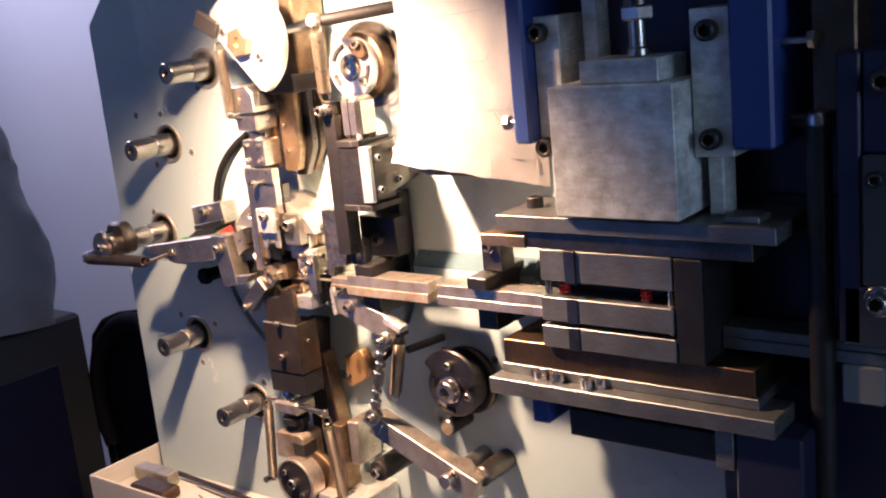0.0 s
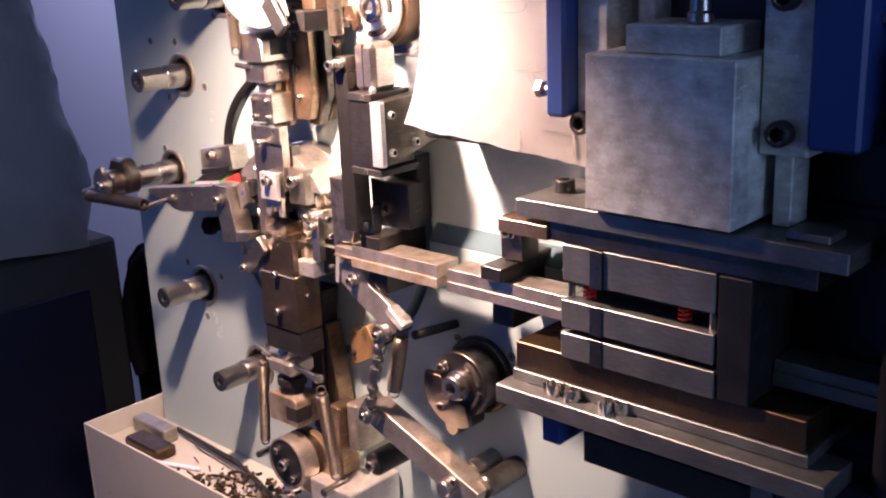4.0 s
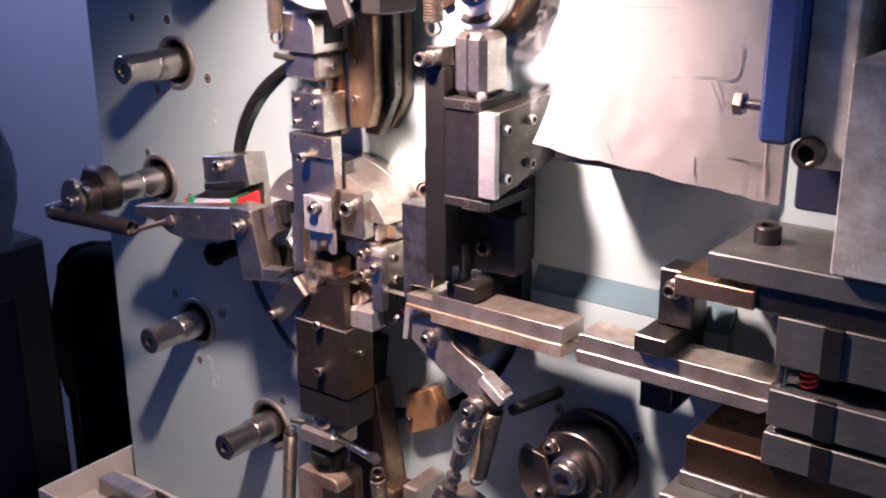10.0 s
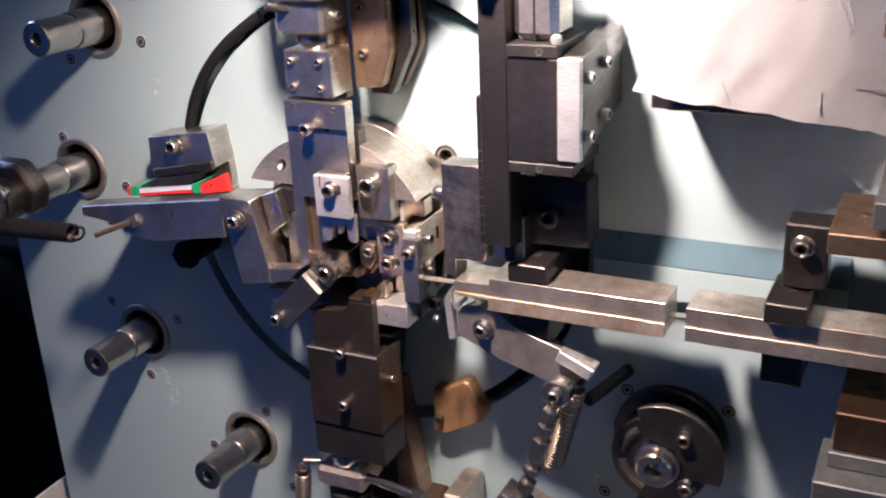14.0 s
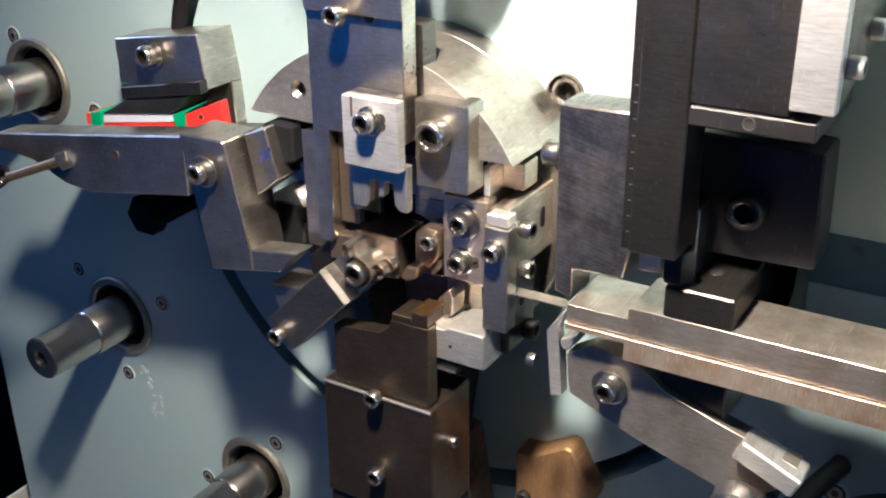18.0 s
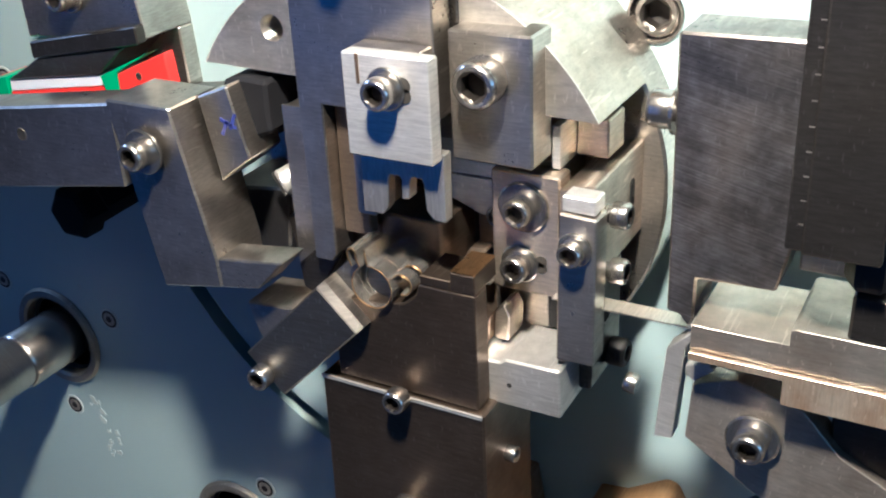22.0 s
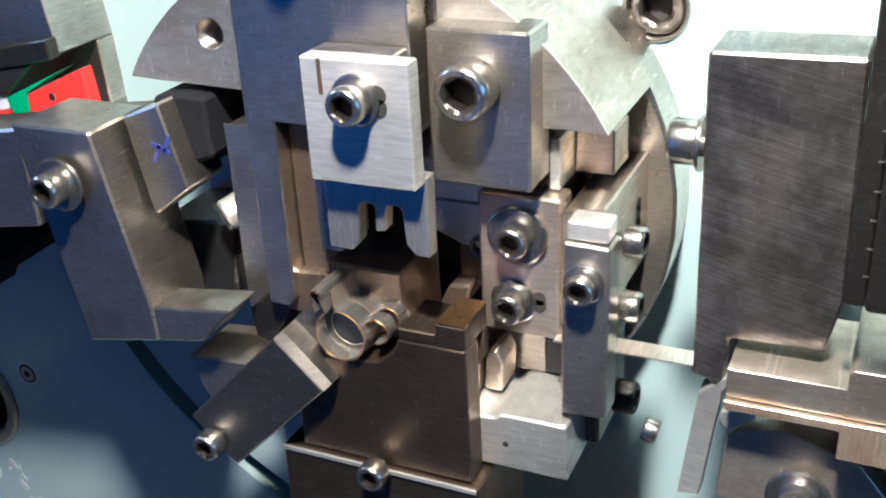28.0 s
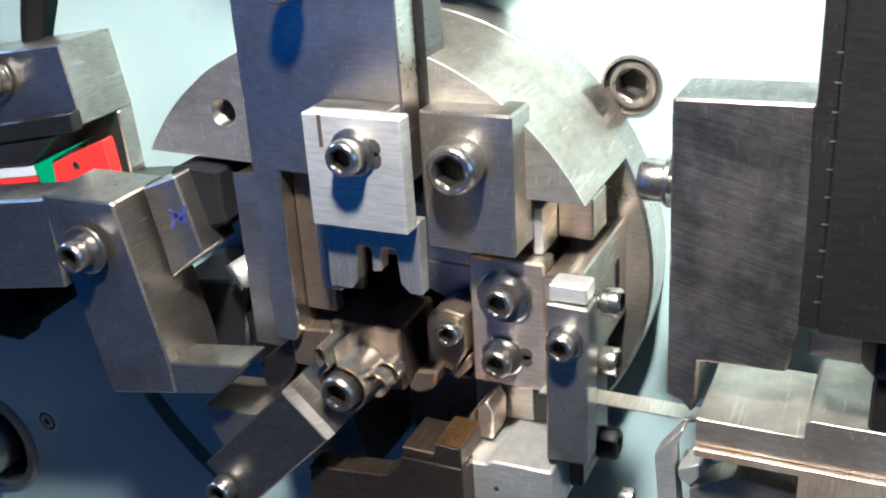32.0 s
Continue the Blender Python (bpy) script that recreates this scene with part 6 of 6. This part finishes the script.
# ---- what moves ----
STROKES = [-9.3, -3.4, 2.45, 8.35, 14.10, 20.10, 26.45, 32.8]


def at_phase(table, t):
    """The value of a cycle's table at a time; each cycle starts at its stroke."""
    keys = [(s + a, v) for s in STROKES for a, v in table]
    keys.sort()
    before = [k for k in keys if k[0] <= t][-1]
    after = [k for k in keys if k[0] >= t][0]
    if after[0] - before[0] < 1e-6:
        return before[1]
    f = (t - before[0]) / (after[0] - before[0])
    return before[1] + (after[1] - before[1]) * f


def times_of(table):
    ts = {0.0, 32.0}
    ts.update(round(s + a, 2) for s in STROKES for a, _ in table if 0 < s + a < 32)
    return sorted(ts)


def shift_by_cycle(ob, axis, table, scale=0.001):
    base = Vector(ob.location)
    rows = []
    for t in times_of(table):
        p = base + axis * at_phase(table, t) * scale
        rows.append((t, Matrix.Translation(p)))
    walk(ob, rows)


def turn_by_cycle(ob, table, start):
    """table: degrees turned since the stroke, 0 to 360 in steps below 90."""
    base = Vector(ob.location)
    rows = {}
    for n, s in enumerate(STROKES):
        for a, v in table:
            rows[round(s + a, 2)] = v + 360 * n
    keys = sorted(rows.items())

    def value(t):
        b = [k for k in keys if k[0] <= t][-1]
        c = [k for k in keys if k[0] >= t][0]
        return b[1] if c[0] == b[0] else b[1] + (c[1] - b[1]) * (t - b[0]) / (c[0] - b[0])
    ts = sorted({0.0, 32.0} | {k for k, _ in keys if 0 < k < 32})
    walk(ob, [(t, Matrix.Translation(base) @ pose(0, 0, 0, 0, value(t) + start, 0)) for t in ts])


UP, ACROSS, BACK = Vector((0, 0, 1)), Vector((1, 0, 0)), Vector((0, 1, 0))


def motions():
    shift_by_cycle(upper, UP, [(-0.50, 0), (-0.15, -7), (1.75, -7), (1.92, -7), (2.10, -13), (2.30, -16), (2.45, -9), (2.65, 7), (2.90, 12), (3.15, 11), (3.40, 6), (3.80, 0)])
    shift_by_cycle(lower, UP, [(-0.05, 0), (0.40, 9), (0.90, 17), (1.90, 25), (2.45, 29), (2.65, 20), (2.90, 6), (3.40, 3), (3.90, 0)])
    for spring in (low_left, low_right):
        shift_by_cycle(spring, UP, [(-0.05, 0), (0.40, 7), (0.90, 14), (1.90, 20), (2.45, 23), (2.65, 16), (2.90, 5), (3.40, 2), (3.90, 0)])
    shift_by_cycle(left, ACROSS, [(-0.60, 0), (-0.10, 13), (0.05, 13), (0.45, 7), (0.85, 0)])
    shift_by_cycle(cutter, UP, [(0.50, 0), (0.85, -13), (1.30, -13), (1.70, -6), (2.20, 0)])
    shift_by_cycle(press_head, UP, [(-1.15, 0), (-0.92, -10), (-0.72, -3), (-0.60, 0)])
    shift_by_cycle(nest, BACK, [(1.75, 0), (2.12, 35), (3.20, 35), (3.45, 0)])
    shift_by_cycle(swing, BACK, [(0.90, 0), (1.10, 20), (3.45, 20), (3.62, 0)])
    # each clip is formed at the rear of the mandrel, pushed forward, and pushed off by the next one
    for k, ob in enumerate(clips):
        front = Vector(ob.location)
        rear, inside = front + Vector((0, CLIP_PITCH, 0)), front + Vector((0, 0.0810, 0))
        rows = []
        if k == 0:
            rows.append((0.0, Matrix.Translation(front)))
        elif k == 1:
            rows.append((0.0, Matrix.Translation(rear)))
        else:
            s0 = STROKES[k]
            forming = front + Vector((0, 0.0165, 0))
            rows += [(0.0, Matrix.Translation(inside)), (s0 + 2.05, Matrix.Translation(inside)), (s0 + 2.20, Matrix.Translation(forming)), (s0 + 3.22, Matrix.Translation(forming)), (s0 + 3.40, Matrix.Translation(rear))]
        if 1 <= k <= 5:
            s1 = STROKES[k + 1]
            rows += [(s1 + 3.25, Matrix.Translation(rear)), (s1 + 3.42, Matrix.Translation(front))]
        if k < 5:
            s2 = STROKES[k + 2] + 3.46
            rows.append((s2, Matrix.Translation(front)))
            for dt, dy, dz, turn in ((0.04, -0.014, -0.002, 0), (0.08, -0.018, -0.020, 25), (0.13, -0.021, -0.070, 65), (0.19, -0.024, -0.160, 120), (0.25, -0.026, -0.275, 190), (0.29, -0.026, -0.374, 250)):
                rows.append((s2 + dt, Matrix.Translation(front + Vector((0.004 * k * dt / 0.29, dy, dz))) @ pose(0, 0, 0, turn, 0, 0)))
        rows.append((32.0, rows[-1][1]))
        walk(ob, rows)
    # the knife lever rocks up behind the cut, and its linkage follows
    rock = [(0.55, 0), (0.90, 11), (1.45, 12), (1.95, 8), (2.25, 0)]
    base = Vector(lever.location)
    walk(lever, [(t, Matrix.Translation(base) @ pose(0, 0, 0, 0, at_phase(rock, t), 0)) for t in times_of(rock)])
    for ob in (buckle, short_spring):
        shift_by_cycle(ob, Vector((-0.5, 0, -1)), [(p, v * 1.1) for p, v in rock])
    shift_by_cycle(pin, BACK, [(0.95, 0), (1.12, 26), (3.45, 26), (3.60, 0)])
    steady_turn = [(-0.40, 0), (0.0, 25), (0.65, 85), (1.15, 145), (1.65, 205), (2.05, 238), (2.60, 290), (3.20, 340), (3.70, 360)]
    turn_by_cycle(feed_crank, steady_turn, 0)
    turn_by_cycle(upper_crank, steady_turn, 0)
    turn_by_cycle(cam_disc, steady_turn, 0)
    turn_by_cycle(cam_left, [(-0.6, -75), (-0.1, -20), (0.3, 50), (0.6, 120), (1.0, 190), (1.4, 260), (1.8, 285)], 20)


motions()
